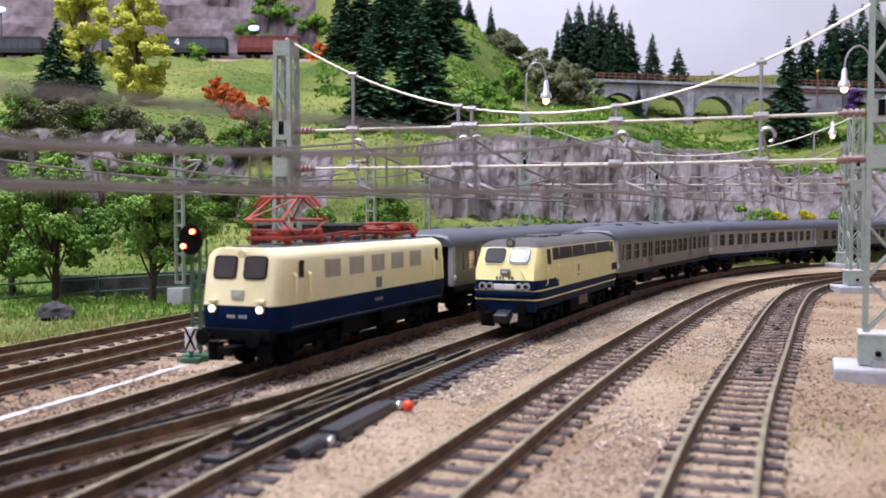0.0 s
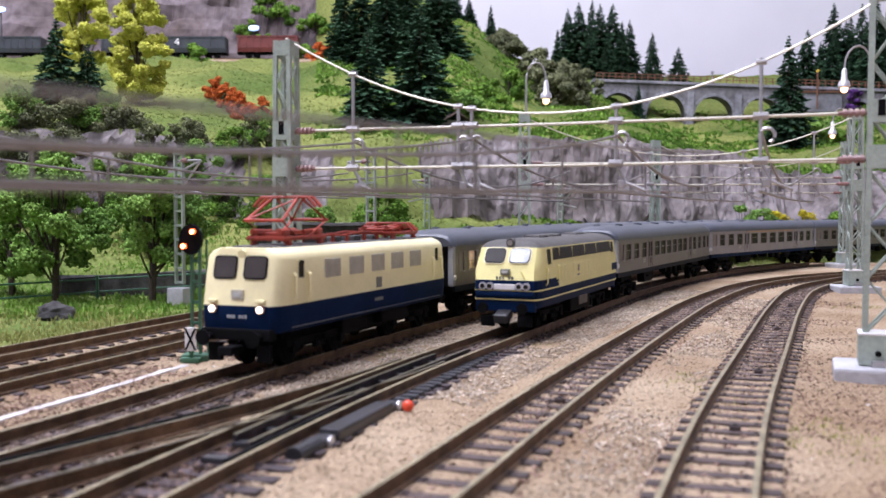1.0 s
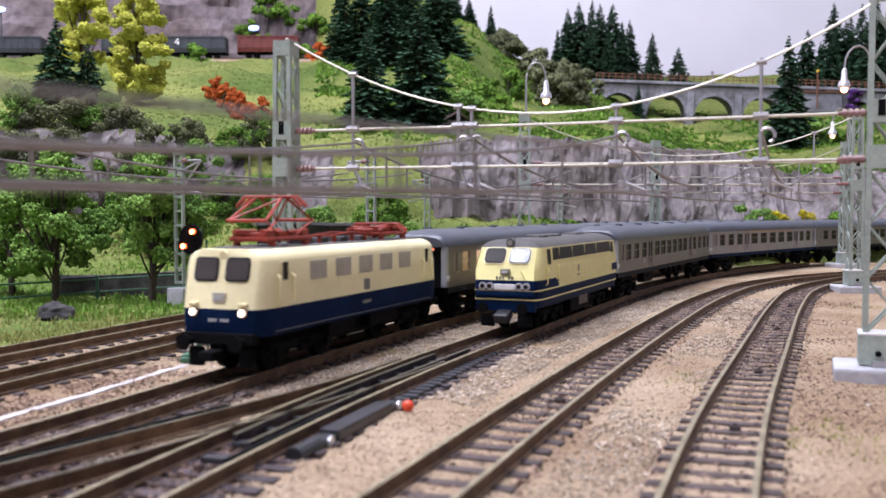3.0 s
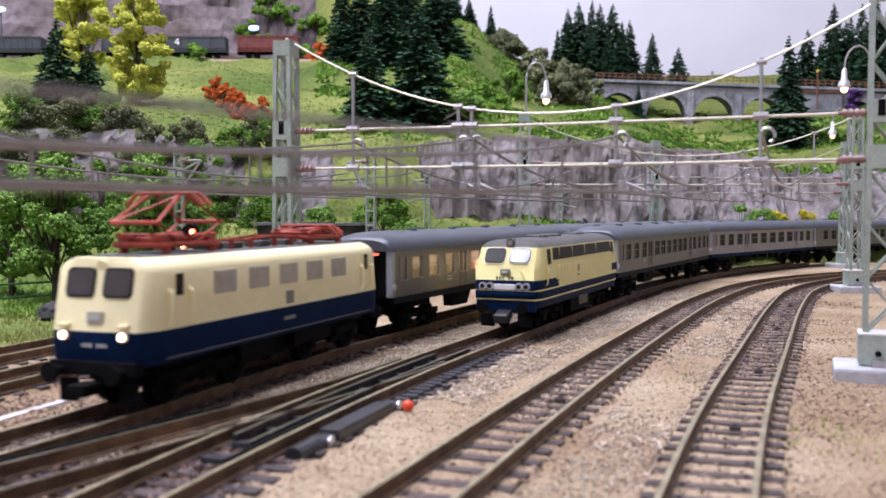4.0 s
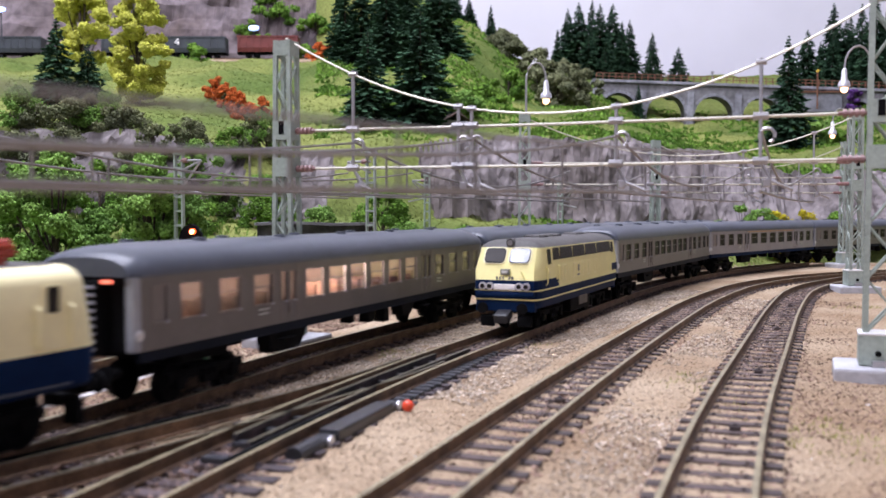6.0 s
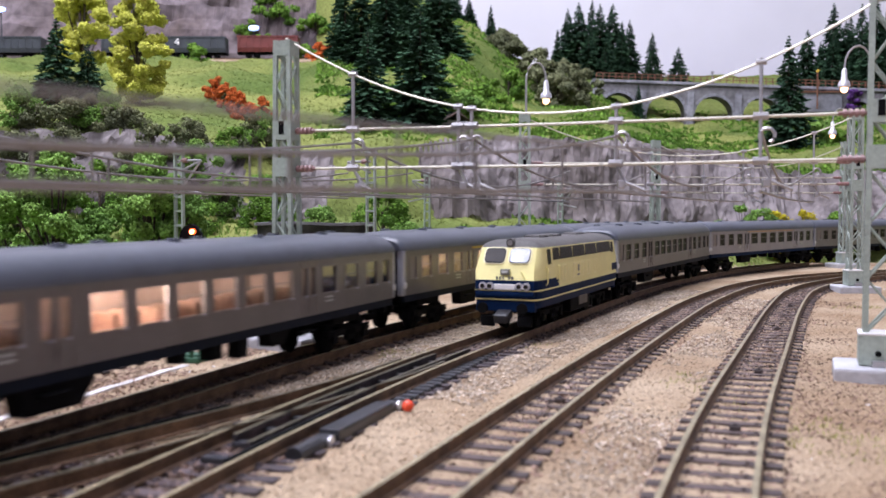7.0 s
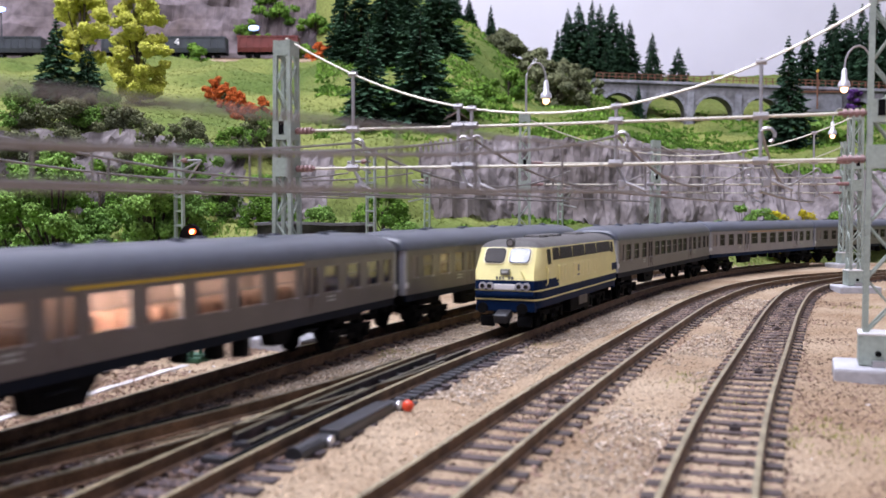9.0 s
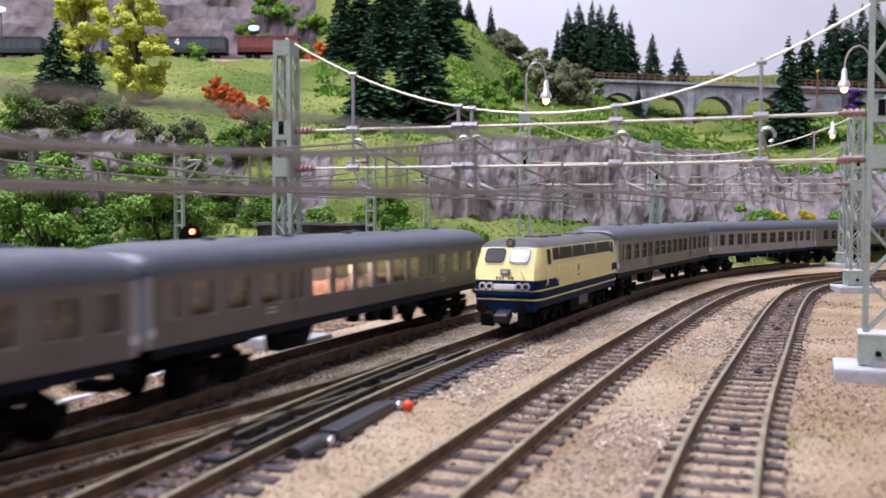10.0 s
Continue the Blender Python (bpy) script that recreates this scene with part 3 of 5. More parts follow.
def pantograph(parent, x, up, z0=24.6):
    """A scissor pantograph on insulators: lower frame, arms, collector."""
    bm = bmesh.new()
    for dx in (-6.5, 6.5):
        for side in (-4, 4):
            rod(bm, (x + dx, side, z0 - 1.6), (x + dx, side, z0 + 0.2), 0.75, 8)
    part("insulator", bm, RED, parent, "red insulator feet")
    bm = bmesh.new()
    tube(bm, [(x - 8.5, -4, z0 + 0.6), (x + 8.5, -4, z0 + 0.6), (x + 8.5, 4, z0 + 0.6), (x - 8.5, 4, z0 + 0.6), (x - 8.5, -3.6, z0 + 0.6)], 0.55, 6)
    frame_ob = part("pantograph", bm, RED, parent, "red pantograph base frame")
    for side in (-4, 4):
        part("base_tube", bm_rod((x - 6.0, side * 0.7, z0 + 1.3), (x + 6.0, side * 0.7, z0 + 1.3), 0.4, 6), RED, frame_ob)
    for dx in (-5, -2, 2, 5):
        part("base_tube", bm_rod((x + dx, -4.4, z0 + 0.6), (x + dx, 4.4, z0 + 0.6), 0.5, 6), RED, frame_ob)
    for dx in (-4.5, 4.5):
        part("spring_box", bm_box((x + dx, 0, z0 + 1.0), (3.0, 5.0, 1.6), 0.4), RED, frame_ob)
        for side in (-3.2, 3.2):
            part("spring_box", bm_box((x + dx * 1.5, side, z0 + 0.9), (2.6, 1.6, 2.0), 0.4), RED, frame_ob)
            part("spring", bm_rod((x + dx * 0.2, side, z0 + 1.7), (x + dx * 1.9, side, z0 + 1.9), 0.6, 6), RED, frame_ob)
    kx, kz, tz = (9.2, z0 + 4.2, z0 + 8.6) if up else (8.0, z0 + 1.5, z0 + 2.6)
    for side in (-1, 1):
        for e in (-1, 1):
            a, b, c = (x + e * 2.5, side * 3.6, z0 + 0.8), (x + e * kx, side * 4.2, kz), (x + e * (1.2 if up else -1.5), side * 3.0, tz)
            part("arm", tube(bmesh.new(), [a, b, c], 0.36, 6), RED, frame_ob)
    for e in (-1, 1):
        part("cross_tube", bm_rod((x + e * kx, -4.6, kz), (x + e * kx, 4.6, kz), 0.36, 6), RED, frame_ob)
        part("brace", bm_rod((x + e * kx, -4.2, kz), (x + e * 1.2, 3.0, tz), 0.22, 5), RED, frame_ob)
    bm = bmesh.new()
    for dx in (-1.1, 1.1):
        tube(bm, [(x + dx, y, tz + 0.4 - (abs(y) > 5.4) * 1.0 * (abs(y) - 5.4)) for y in (-7.4, -6.4, -5.4, -3, 0, 3, 5.4, 6.4, 7.4)], 0.36, 6)
    for y in (-4.5, 0, 4.5):
        rod(bm, (x - 1.1, y, tz + 0.4), (x + 1.1, y, tz + 0.4), 0.26, 5)
    part("collector", bm, RED, frame_ob, "worn red collector bow")


def electric_loco():
    L = thing("electric_locomotive", "cream and dark blue electric model locomotive with red pantographs", "locomotive")
    st = [(-44, 0.84), (-43.5, 0.92), (-42.6, 0.965), (-41, 0.99), (-38, 1), (38, 1), (40, 0.985), (42, 0.94), (43.4, 0.865), (44, 0.78)]

    def rake(z, x):
        e = max(0.0, (abs(x) - 38) / 6)
        return -math.copysign(1, x) * e * (max(0.0, z - 13.0) * 0.22 + max(0.0, 9.5 - z) * 0.15)

    part("lower_body", hull(st, (8.4, 9.0, 9.15, 9.15), (7.2, 7.7, 10, 12.5), rake), NAVY, L, "dark blue lower body", smooth=True)
    part("upper_body", hull(st, (9.15, 9.15, 9.1, 8.8, 7.9, 6.2), (12.5, 17, 21.2, 22.1, 22.9, 23.5), rake), CREAM, L, "cream upper body", smooth=True)
    roof = part("roof_deck", loft(bmesh.new(), [ring(x, (6.3 * w, 5.6 * w), (23.35, 23.75)) for x, w in ((-40, 0.8), (-38, 1), (36, 1), (38.5, 0.8))]), LOCO_ROOF, L, "grey roof walkway", smooth=True)
    bm = bmesh.new()
    for x in (-14, -4, 6, 13):
        box(bm, (x, 0, 24.3), (3.5, 4, 1.2), 0.3)
    part("roof_box", bm, LOCO_ROOF, roof)
    bm = bmesh.new()
    for y in (-2.2, 2.2):
        tube(bm, [(-17, y, 25.4), (-6, y, 25.8), (4, y, 25.2), (16, y, 25.5)], 0.3)
        for x in (-14, -7, 2, 9, 14):
            rod(bm, (x, y, 23.6), (x, y, 25.6), 0.5, 6)
    part("roof_cable", bm, RED, roof, "red roof busbar on insulators")
    pantograph(L, 25, True)
    pantograph(L, -26, False)
    # bottom trim line, one each side
    for s in (-1, 1):
        part("trim_line", bm_box((0, s * 9.12, 8.1), (78, 0.16, 0.26)), ROOF_GREY, L, "grey trim line")
        # grilles
        for x in (22.3, 11.1, 0.1, -10.8, -22.0):
            g = part("grille", bm_box((x, s * 9.16, 18.9), (6.9, 0.3, 3.9), 0.1), VENT, L, "grey ventilation grille")
            bm = bmesh.new()
            for k in range(6):
                box(bm, (x, s * 9.33, 17.4 + k * 0.6), (6.2, 0.1, 0.22))
            part("louvre", bm, VENT, g)
        for x in (35.6, -36.0):
            d = part("door", bm_box((x, s * 9.15, 16.9), (3.6, 0.22, 8.2), 0.08), CREAM, L, "cream cab door")
            part("door_window", bm_box((x, s * 9.27, 19.3), (2.0, 0.12, 3.4), 0.05), GLASS_DARK, d, "dark door window")
            for dx in (-2.8, 2.6):
                bm = bmesh.new()
                tube(bm, [(x + dx, s * 9.1, 13.2), (x + dx, s * 9.8, 13.8), (x + dx, s * 9.8, 18.2), (x + dx, s * 9.1, 18.7)], 0.34)
                part("handrail", bm, CREAM, d)
        part("emblem", bm_box((-0.4, s * 9.2, 14.3), (2.9, 0.12, 2.4)), EMBLEM, L, "small grey emblem plate")
        part("number_bar", bm_box((-0.4, s * 9.18, 10.4), (4.4, 0.1, 0.7)), EMBLEM, L, "small grey lettering bar")
        bm = bmesh.new()
        for x, w in ((-12, 16), (10, 12)):
            box(bm, (x, s * 7.0, 6.0), (w, 2.4, 3.4), 0.3)
        part("equipment_box", bm, BLACK, L, "black underfloor box")
    # ends
    for e in (-1, 1):
        tilt = Matrix.Rotation(-e * 0.215, 4, "Y")
        for s in (-1, 1):
            f = part("windscreen", rrect(bmesh.new(), 5.2, 4.6, 0.9, 0.5, Matrix.Translation((e * 42.45, s * 3.35, 19.75)) @ tilt), BLACK, L, "dark windscreen with rounded rubber rim")
            part("pane", rrect(bmesh.new(), 4.6, 4.0, 0.7, 0.62, Matrix.Translation((e * 42.45, s * 3.35, 19.75)) @ tilt), GLASS_GREY, f, "brown-grey glass")
            bm = bmesh.new()
            rod(bm, (e * 43.6, s * 5.3, 11.9), (e * 44.45, s * 5.3, 11.9), 0.9, 16)
            h = part("headlight", bm, INSULATOR, L, "dark red-brown lamp ring")
            part("lens", bm_rod((e * 44.4, s * 5.3, 11.9), (e * 44.75, s * 5.3, 11.9), 0.64, 16), LENS_WHITE if e > 0 else GLASS_DARK, h, "glowing headlight" if e > 0 else "unlit lamp")
            part("lamp_hood", bm_box((e * 44.0, s * 5.3, 13.4), (1.2, 1.9, 0.6), 0.2), CREAM, h)
        part("emblem", bm_box((e * 43.75, 0, 14.6), (0.5, 2.7, 1.9), 0.1), VENT, L, "grey emblem plate")
        part("emblem_bar", bm_box((e * 43.85, 0, 14.6), (0.5, 1.7, 0.8)), LETTER, L)
        bm = bmesh.new()
        for k in range(7):
            if k not in (3,):
                box(bm, (e * 44.02, -2.0 + k * 0.66, 10.4), (0.3, 0.36, 0.6))
        part("number_bar", bm, LETTER, L, "grey lettering bars")
        part("top_lamp", bm_rod((e * 40.7, 0, 22.5), (e * 42.2, 0, 22.3), 0.9, 12), CREAM, L)
        part("buffer_beam", bm_box((e * 43.6, 0, 7.0), (2.4, 15.5, 2.2), 0.3), BLACK, L)
        buffers(L, e * 44.4, e)
        part("coupler", bm_box((e * 46.2, 0, 4.2), (4.2, 3.2, 1.8), 0.4), BLACK, L)
        bm = bmesh.new()
        for s in (-1, 1):
            box(bm, (e * 43.0, s * 5.4, 3.4), (1.0, 3.0, 3.6), 0.2)
        part("rail_guard", bm, BLACK, L)
    for x in (24, -24):
        bogie(L, x, 20, 3.6)
    part("underframe", bm_box((0, 0, 5.4), (74, 11.5, 4.6)), BLACK, L)
    return L


SECOND_CLASS = ((25.0, 7.4), (15.0, 7.4), (5.0, 7.4), (-5.0, 7.4), (-15.0, 7.4), (-25.0, 7.4))
FIRST_CLASS = ((25.4, 8.4), (12.7, 8.4), (0.0, 8.4), (-12.7, 8.4), (-25.4, 8.4))
END_WINDOWS = ((44.6, 6.4), (55.4, 6.4), (66.2, 6.0), (74.6, 3.8))
DOOR_X = (-35.4, 35.4)


def coach(lit, band=None, label="", bulbs=(24,), strip=COACH_FILL, strip_span=(-27, 70), wall=SILVER, sole=SOLE):
    """A four-axle silver coach with open windows, doors; lit interior, or a shade-coloured one behind opaque dark
    panes.
    """
    L = thing("passenger_coach", label, "coach", group="silver coaches")
    W, z0, z1 = 8.9, 9.7, 20.9
    wz0, wz1 = 13.8, 19.3
    zm, wh = (wz0 + wz1) / 2, wz1 - wz0
    lining = INTERIOR if lit else INTERIOR_SHADED
    # unlit coaches: opaque dark panes stand in for the shade inside
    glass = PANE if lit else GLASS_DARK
    middle = FIRST_CLASS if band else SECOND_CLASS
    windows = list(middle) + [(x * e, w) for e in (-1, 1) for x, w in END_WINDOWS]
    part("inner_panel", bm_box((0, -2.0, 15.0), (150, 0.5, 10.6)), lining, L, "inner partition")
    # side walls with real openings
    leaves = [(x + d - 1.05, x + d + 1.05) for x in DOOR_X for d in (-1.65, 1.65)]
    openings = sorted([(x - w / 2, x + w / 2) for x, w in windows] + leaves)
    for s in (-1, 1):
        bm = bmesh.new()
        box(bm, (0, s * (W - 0.35), (z0 + wz0) / 2), (158, 0.7, wz0 - z0))
        box(bm, (0, s * (W - 0.35), (wz1 + z1) / 2), (158, 0.7, z1 - wz1))
        prev = -79.0
        for a, b in openings + [(79.0, 79.0)]:
            box(bm, ((prev + a) / 2, s * (W - 0.35), zm), (a - prev, 0.7, wh))
            prev = b
        part("side_wall", bm, wall, L, "brushed silver-grey side wall")
        for x, w in windows:
            frosted = w < 4 and x > 0
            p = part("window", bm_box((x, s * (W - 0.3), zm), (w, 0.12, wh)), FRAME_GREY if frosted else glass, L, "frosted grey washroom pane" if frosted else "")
            p.visible_shadow = False
            bm = bmesh.new()
            box(bm, (x, s * (W + 0.03), wz1), (w + 0.4, 0.16, 0.2))
            box(bm, (x, s * (W + 0.06), wz0 - 0.05), (w + 0.5, 0.34, 0.26))
            for d in (-w / 2 - 0.06, w / 2 + 0.06):
                box(bm, (x + d, s * (W + 0.03), zm), (0.2, 0.16, wh))
            if w > 4:
                box(bm, (x, s * (W - 0.05), wz0 + 3.2), (w, 0.2, 0.16))
            part("window_frame", bm, FRAME_GREY, p)
            # small pale blocks added as the bright reflection at each sill
            part("sill_glint", bm_box((x - w / 2 + 0.3, s * (W + 0.2), wz0 - 0.1), (0.9, 0.3, 0.4), 0.08), SILVER_END, p, "pale block painted as the sill's reflection")
        for x in DOOR_X:
            bm = bmesh.new()
            for d in (-3.1, 0, 3.1):
                box(bm, (x + d, s * (W + 0.02), (z0 + z1) / 2 + 0.1), (0.2, 0.2, z1 - z0 - 0.8))
            box(bm, (x, s * (W + 0.25), 12.6), (0.3, 0.4, 2.2))
            dd = part("double_door", bm, FRAME_GREY, L, "folding double door")
            for d in (-1.65, 1.65):
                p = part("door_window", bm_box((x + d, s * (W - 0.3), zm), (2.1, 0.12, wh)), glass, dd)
                p.visible_shadow = False
                part("sill_glint", bm_box((x + d - 0.5, s * (W + 0.2), wz0 - 0.1), (0.7, 0.3, 0.4), 0.08), SILVER_END, dd, "pale block painted as the sill's reflection")
            part("step", bm_box((x, s * (W - 0.6), 6.6), (5.6, 1.6, 0.4), 0.1), BLACK, dd, "black door step")
        part("sole_bar", bm_box((0, s * (W - 0.6), 8.9), (158, 0.9, 1.8), 0.1), sole, L, "dark blue sole bar")
        part("gutter", bm_box((0, s * (W + 0.1), z1 + 0.05), (159, 0.4, 0.28)), ROOF_GREY, L)
        if band:
            part("class_line", bm_box((1.0, s * (W + 0.06), z1 - 0.7), (66, 0.16, 0.55)), band, L, "thin class line over the windows")
        for x in (-44.5, 44.5):
            bm = bmesh.new()
            for k in range(3):
                for zz in (12.1, 12.9):
                    box(bm, (x - 1.2 + k * 1.2, s * (W + 0.02), zz), (0.9, 0.1, 0.4))
            part("number_bar", bm, LETTER, L)
        # low side aprons: one long trapezoid box, small boxes and tanks
        for xa, xb, low in ((41.5, 26.0, 4.2), (-21.0, -30.5, 5.2)):
            sec = [[(x, yy, z) for x, z in ((xa, 8.6), (xb, 8.6), (xb + 3.6 * (1 if xa > xb else -1), low), (xa - 1.2, low))] for yy in (s * 5.2, s * 8.0)]
            part("apron_box", loft(bmesh.new(), sec), BLACK, L, "black trapezoid apron box")
        for x, w, low in ((-4.0, 3.4, 5.4), (-12.5, 3.0, 4.6), (6.0, 2.4, 6.2)):
            part("underfloor_box", bm_box((x, s * 6.6, (8.4 + low) / 2), (w, 2.6, 8.4 - low), 0.3), BLACK, L, "small black underfloor box")
    # roof
    hw = (9.0, 9.0, 8.7, 7.9, 6.4, 4.2, 1.6)
    hz = (20.9, 21.4, 22.6, 23.8, 24.8, 25.4, 25.65)

    def roof_sec(x, drop, wf):
        return ring(x, [h * wf for h in hw], [20.9 + (z - 20.9) * drop for z in hz])

    part("roof", loft(bmesh.new(), [roof_sec(x, d, w) for x, d, w in (
        (-81, .60, .93), (-80.4, .72, .975), (-78.8, .85, .995), (-75, .955, 1), (-69, 1, 1), (69, 1, 1), (75, .955, 1), (78.8, .85, .995), (80.4, .72, .975), (81, .60, .93))]),
        ROOF_GREY, L, "rounded dark grey roof", smooth=True)
    for k in range(11):
        x = -68 + k * 13.6
        bm = bmesh.new()
        rod(bm, (x, 2.2 if k % 2 else -2.2, 24.8), (x, 2.2 if k % 2 else -2.2, 26.1), 1.5, 12, 1.1)
        part("roof_vent", bm, ROOF_GREY, L, "squat roof ventilator", smooth=True)
    for e in (-1, 1):
        # end wall takes the shade of the recess between pillars as black colour
        end = part("end_wall", bm_box((e * 79.2, 0, 15.2), (1.2, 15.6, 11.2), 0.1), BLACK, L, "coach end coloured black for the recess shade")
        part("end_fascia", bm_box((e * 80.1, 0, 20.4), (1.0, 14.6, 1.2), 0.2), BLACK, L, "black fascia under the roof end")
        for s in (-1, 1):
            part("corner_pillar", bm_box((e * 79.5, s * 8.05, 15.3), (2.1, 1.7, 11.3), 0.45), SILVER_END, L, "pale silver corner pillar")
            part("tail_lamp", bm_rod((e * 79.5, s * 8.8, 12.2), (e * 79.5, s * 9.2, 12.2), 0.8, 12), LAMP_SILVER, end, "silver lamp ring")
        part("gangway", bm_box((e * 80.6, 0, 14.8), (2.4, 7.0, 11.3), 0.6), BLACK, end, "black ribbed gangway")
        bm = bmesh.new()
        for k in range(9):
            box(bm, (e * 81.9, 0, 10.2 + k * 1.15), (0.5, 6.0, 0.42), 0.1)
        part("rib", bm, RIB_GREY, end, "grey gangway ribs")
        part("end_lamp", bm_box((e * 81.2, 4.6, 20.2), (0.6, 1.8, 0.5), 0.12), END_RED if lit and e > 0 else RED, end, "small red end lamp")
        buffers(L, e * 80.0, e)
        part("coupler", bm_box((e * 82.6, 0, 4.4), (4.5, 2.6, 1.4), 0.3), BLACK, L)
        bogie(L, e * 59, 15.6, 3.1)
        part("bogie_beam", bm_box((e * 59, 0, 7.0), (14, 12.5, 2.2), 0.3), BLACK, L)
    # floor, seats, inner lining
    part("floor", bm_box((0, 0, 9.2), (157, 16.2, 1.0)), BLACK, L)
    bm = bmesh.new()
    for x0, x1 in ((-70, -40), (-31, 31), (40, 70)):
        n = int((x1 - x0) / 5)
        for k in range(n + 1):
            x = x0 + (x1 - x0) * k / max(n, 1)
            for y in (-5.4, 4.2):
                box(bm, (x, y, 13.0), (0.9, 5.0, 5.4), 0.25)
                box(bm, (x + 1.2, y, 11.9), (2.0, 5.0, 0.9), 0.2)
    part("seat_row", bm, SEAT_BROWN if lit else INTERIOR_SHADED, L, "brown seat mouldings")
    bm = bmesh.new()
    for x in (-39.6, -31.4, 31.4, 39.6):
        box(bm, (x, 0, 15), (0.6, 16, 10.6))
    part("partition", bm, lining, L)
    part("inner_ceiling", bm_box((0, 0, 20.6), (150, 16.4, 0.3)), lining, L)
    if lit:
        for x in bulbs:
            part("bulb", bm_rod((x - 1.3, 0.6, 19.4), (x + 1.3, 0.6, 19.4), 0.9, 10), COACH_BULB, L, "glowing warm bulb")
        # added fill strip brightens the windows away from the bulb
        if strip:
            a, b = strip_span
            part("fill_strip", bm_box(((a + b) / 2, 2.0, 20.35), (b - a, 1.0, 0.2)), strip, L, "added glowing strip standing in for spread bulb light")
    return L


def diesel_loco():
    L = thing("diesel_locomotive", "cream-yellow and blue diesel model locomotive with grey roof, standing", "locomotive")
    st = [(-48, 0.86), (-47.4, 0.93), (-45, 0.985), (-41, 1), (41, 1), (45, 0.985), (47.4, 0.93), (48.4, 0.86)]

    def rake(z, x):
        e = max(0.0, (abs(x) - 41) / 7)
        return -math.copysign(1, x) * e * (max(0.0, z - 16.6) * 0.66 + max(0.0, 9 - z) * 0.2)

    part("skirt", hull(st, (8.6, 9.3), (6.4, 8.6), rake), NAVY, L, "blue skirt", smooth=True)
    for z in (8.75, 11.2):
        part("trim_line", hull([(x * 1.003, w) for x, w in st], (9.48, 9.48), (z - 0.2, z + 0.2), rake), CREAM_B, L, "thin yellow line")
    part("lower_body", hull(st, (9.4, 9.4), (8.6, 11.2), rake), NAVY, L, "dark blue lower body")
    part("middle_body", hull(st, (9.4, 9.4), (11.2, 12.8), rake), CREAM_B, L, "cream-yellow lower side")
    nose = [(31.5, 1.006), (41, 1.006), (45, 0.991), (47.4, 0.938), (48.7, 0.87)]
    part("nose_band", hull(nose, (9.4, 9.4), (11.3, 13.9), rake), NAVY, L, "dark blue band round the cab nose")
    part("upper_body", hull(st, (9.4, 9.4, 9.2, 8.8), (12.8, 16.6, 18.2, 22.5), rake), CREAM_B, L, "cream-yellow upper body", smooth=True)
    part("roof", hull([(x * 0.998, w) for x, w in st], (8.7, 8.2, 7.0, 5.0, 2.0), (22.5, 23.1, 23.9, 24.5, 24.8), rake), LOCO_ROOF, L, "grey rounded roof", smooth=True)
    bm = bmesh.new()
    for x in (-22, 6, 20):
        box(bm, (x, 0, 24.9), (9, 5, 0.6), 0.2)
        for k in range(4):
            rod(bm, (x - 3 + k * 2, -2.2, 25.2), (x - 3 + k * 2, 2.2, 25.2), 0.25, 5)
    part("exhaust_grille", bm, LOCO_ROOF, L)
    for s in (-1, 1):
        for x0, x1 in ((34.0, 27.5), (26.8, 13.5), (12.6, -1), (-2, -16), (-17, -36)):
            part("side_window", bm_box(((x0 + x1) / 2, s * 8.92, 20.5), (x0 - x1, 0.45, 3.4), 0.15, Matrix.Rotation(s * 0.14, 4, "X")), GLASS_DARK, L, "dark upper side window")
        part("cab_window", bm_box((37.9, s * 9.02, 19.9), (3.0, 0.45, 4.2), 0.15, Matrix.Rotation(s * 0.1, 4, "X")), GLASS_DARK, L)
        part("cab_window", bm_box((-38.5, s * 9.02, 20.1), (3.0, 0.45, 3.6), 0.15, Matrix.Rotation(s * 0.1, 4, "X")), GLASS_DARK, L)
        for x in (23, 11.5, 3, -5, -14):
            bm = bmesh.new()
            for a, b, w, h in ((0, 2.4, 3.6, 0.22), (0, -2.4, 3.6, 0.22), (1.7, 0, 0.22, 4.8), (-1.7, 0, 0.22, 4.8)):
                box(bm, (x + a, s * 9.42, 14.9 + b * 0.85), (w, 0.2, h * 0.85 if h > 1 else h))
            part("hatch", bm, CREAM, L, "pale raised hatch frame")
        for x in (30, 41.5):
            part("handrail", tube(bmesh.new(), [(x, s * 9.3, 12.4), (x, s * 9.9, 12.8), (x, s * 9.9, 17), (x, s * 9.3, 17.4)], 0.2), CREAM_B, L)
        part("blue_panel", bm_box((30.2, s * 9.38, 12.2), (2.6, 0.2, 2.0), 0.08), NAVY, L, "blue slanted edge of the nose band")
        part("blue_panel", bm_box((-41.5, s * 9.40, 13.4), (7.5, 0.2, 2.4), 0.09), NAVY, L, "blue corner panel")
        part("emblem", bm_box((7.2, s * 9.45, 15.4), (1.6, 0.12, 1.8)), EMBLEM, L)
        part("number_bar", bm_box((7.2, s * 9.45, 13.4), (2.6, 0.1, 0.5)), EMBLEM, L)
        part("fuel_tank", bm_box((0, s * 6.6, 4.6), (24, 3.4, 4.6), 0.5), BLACK, L)
        bm = bmesh.new()
        box(bm, (-2, s * 8.4, 5.6), (10, 0.5, 3.6), 0.2)
        part("side_panel", bm, mat("tank_grey", (0.13, 0.115, 0.095), 0.6), L, "brown-grey tank panel")
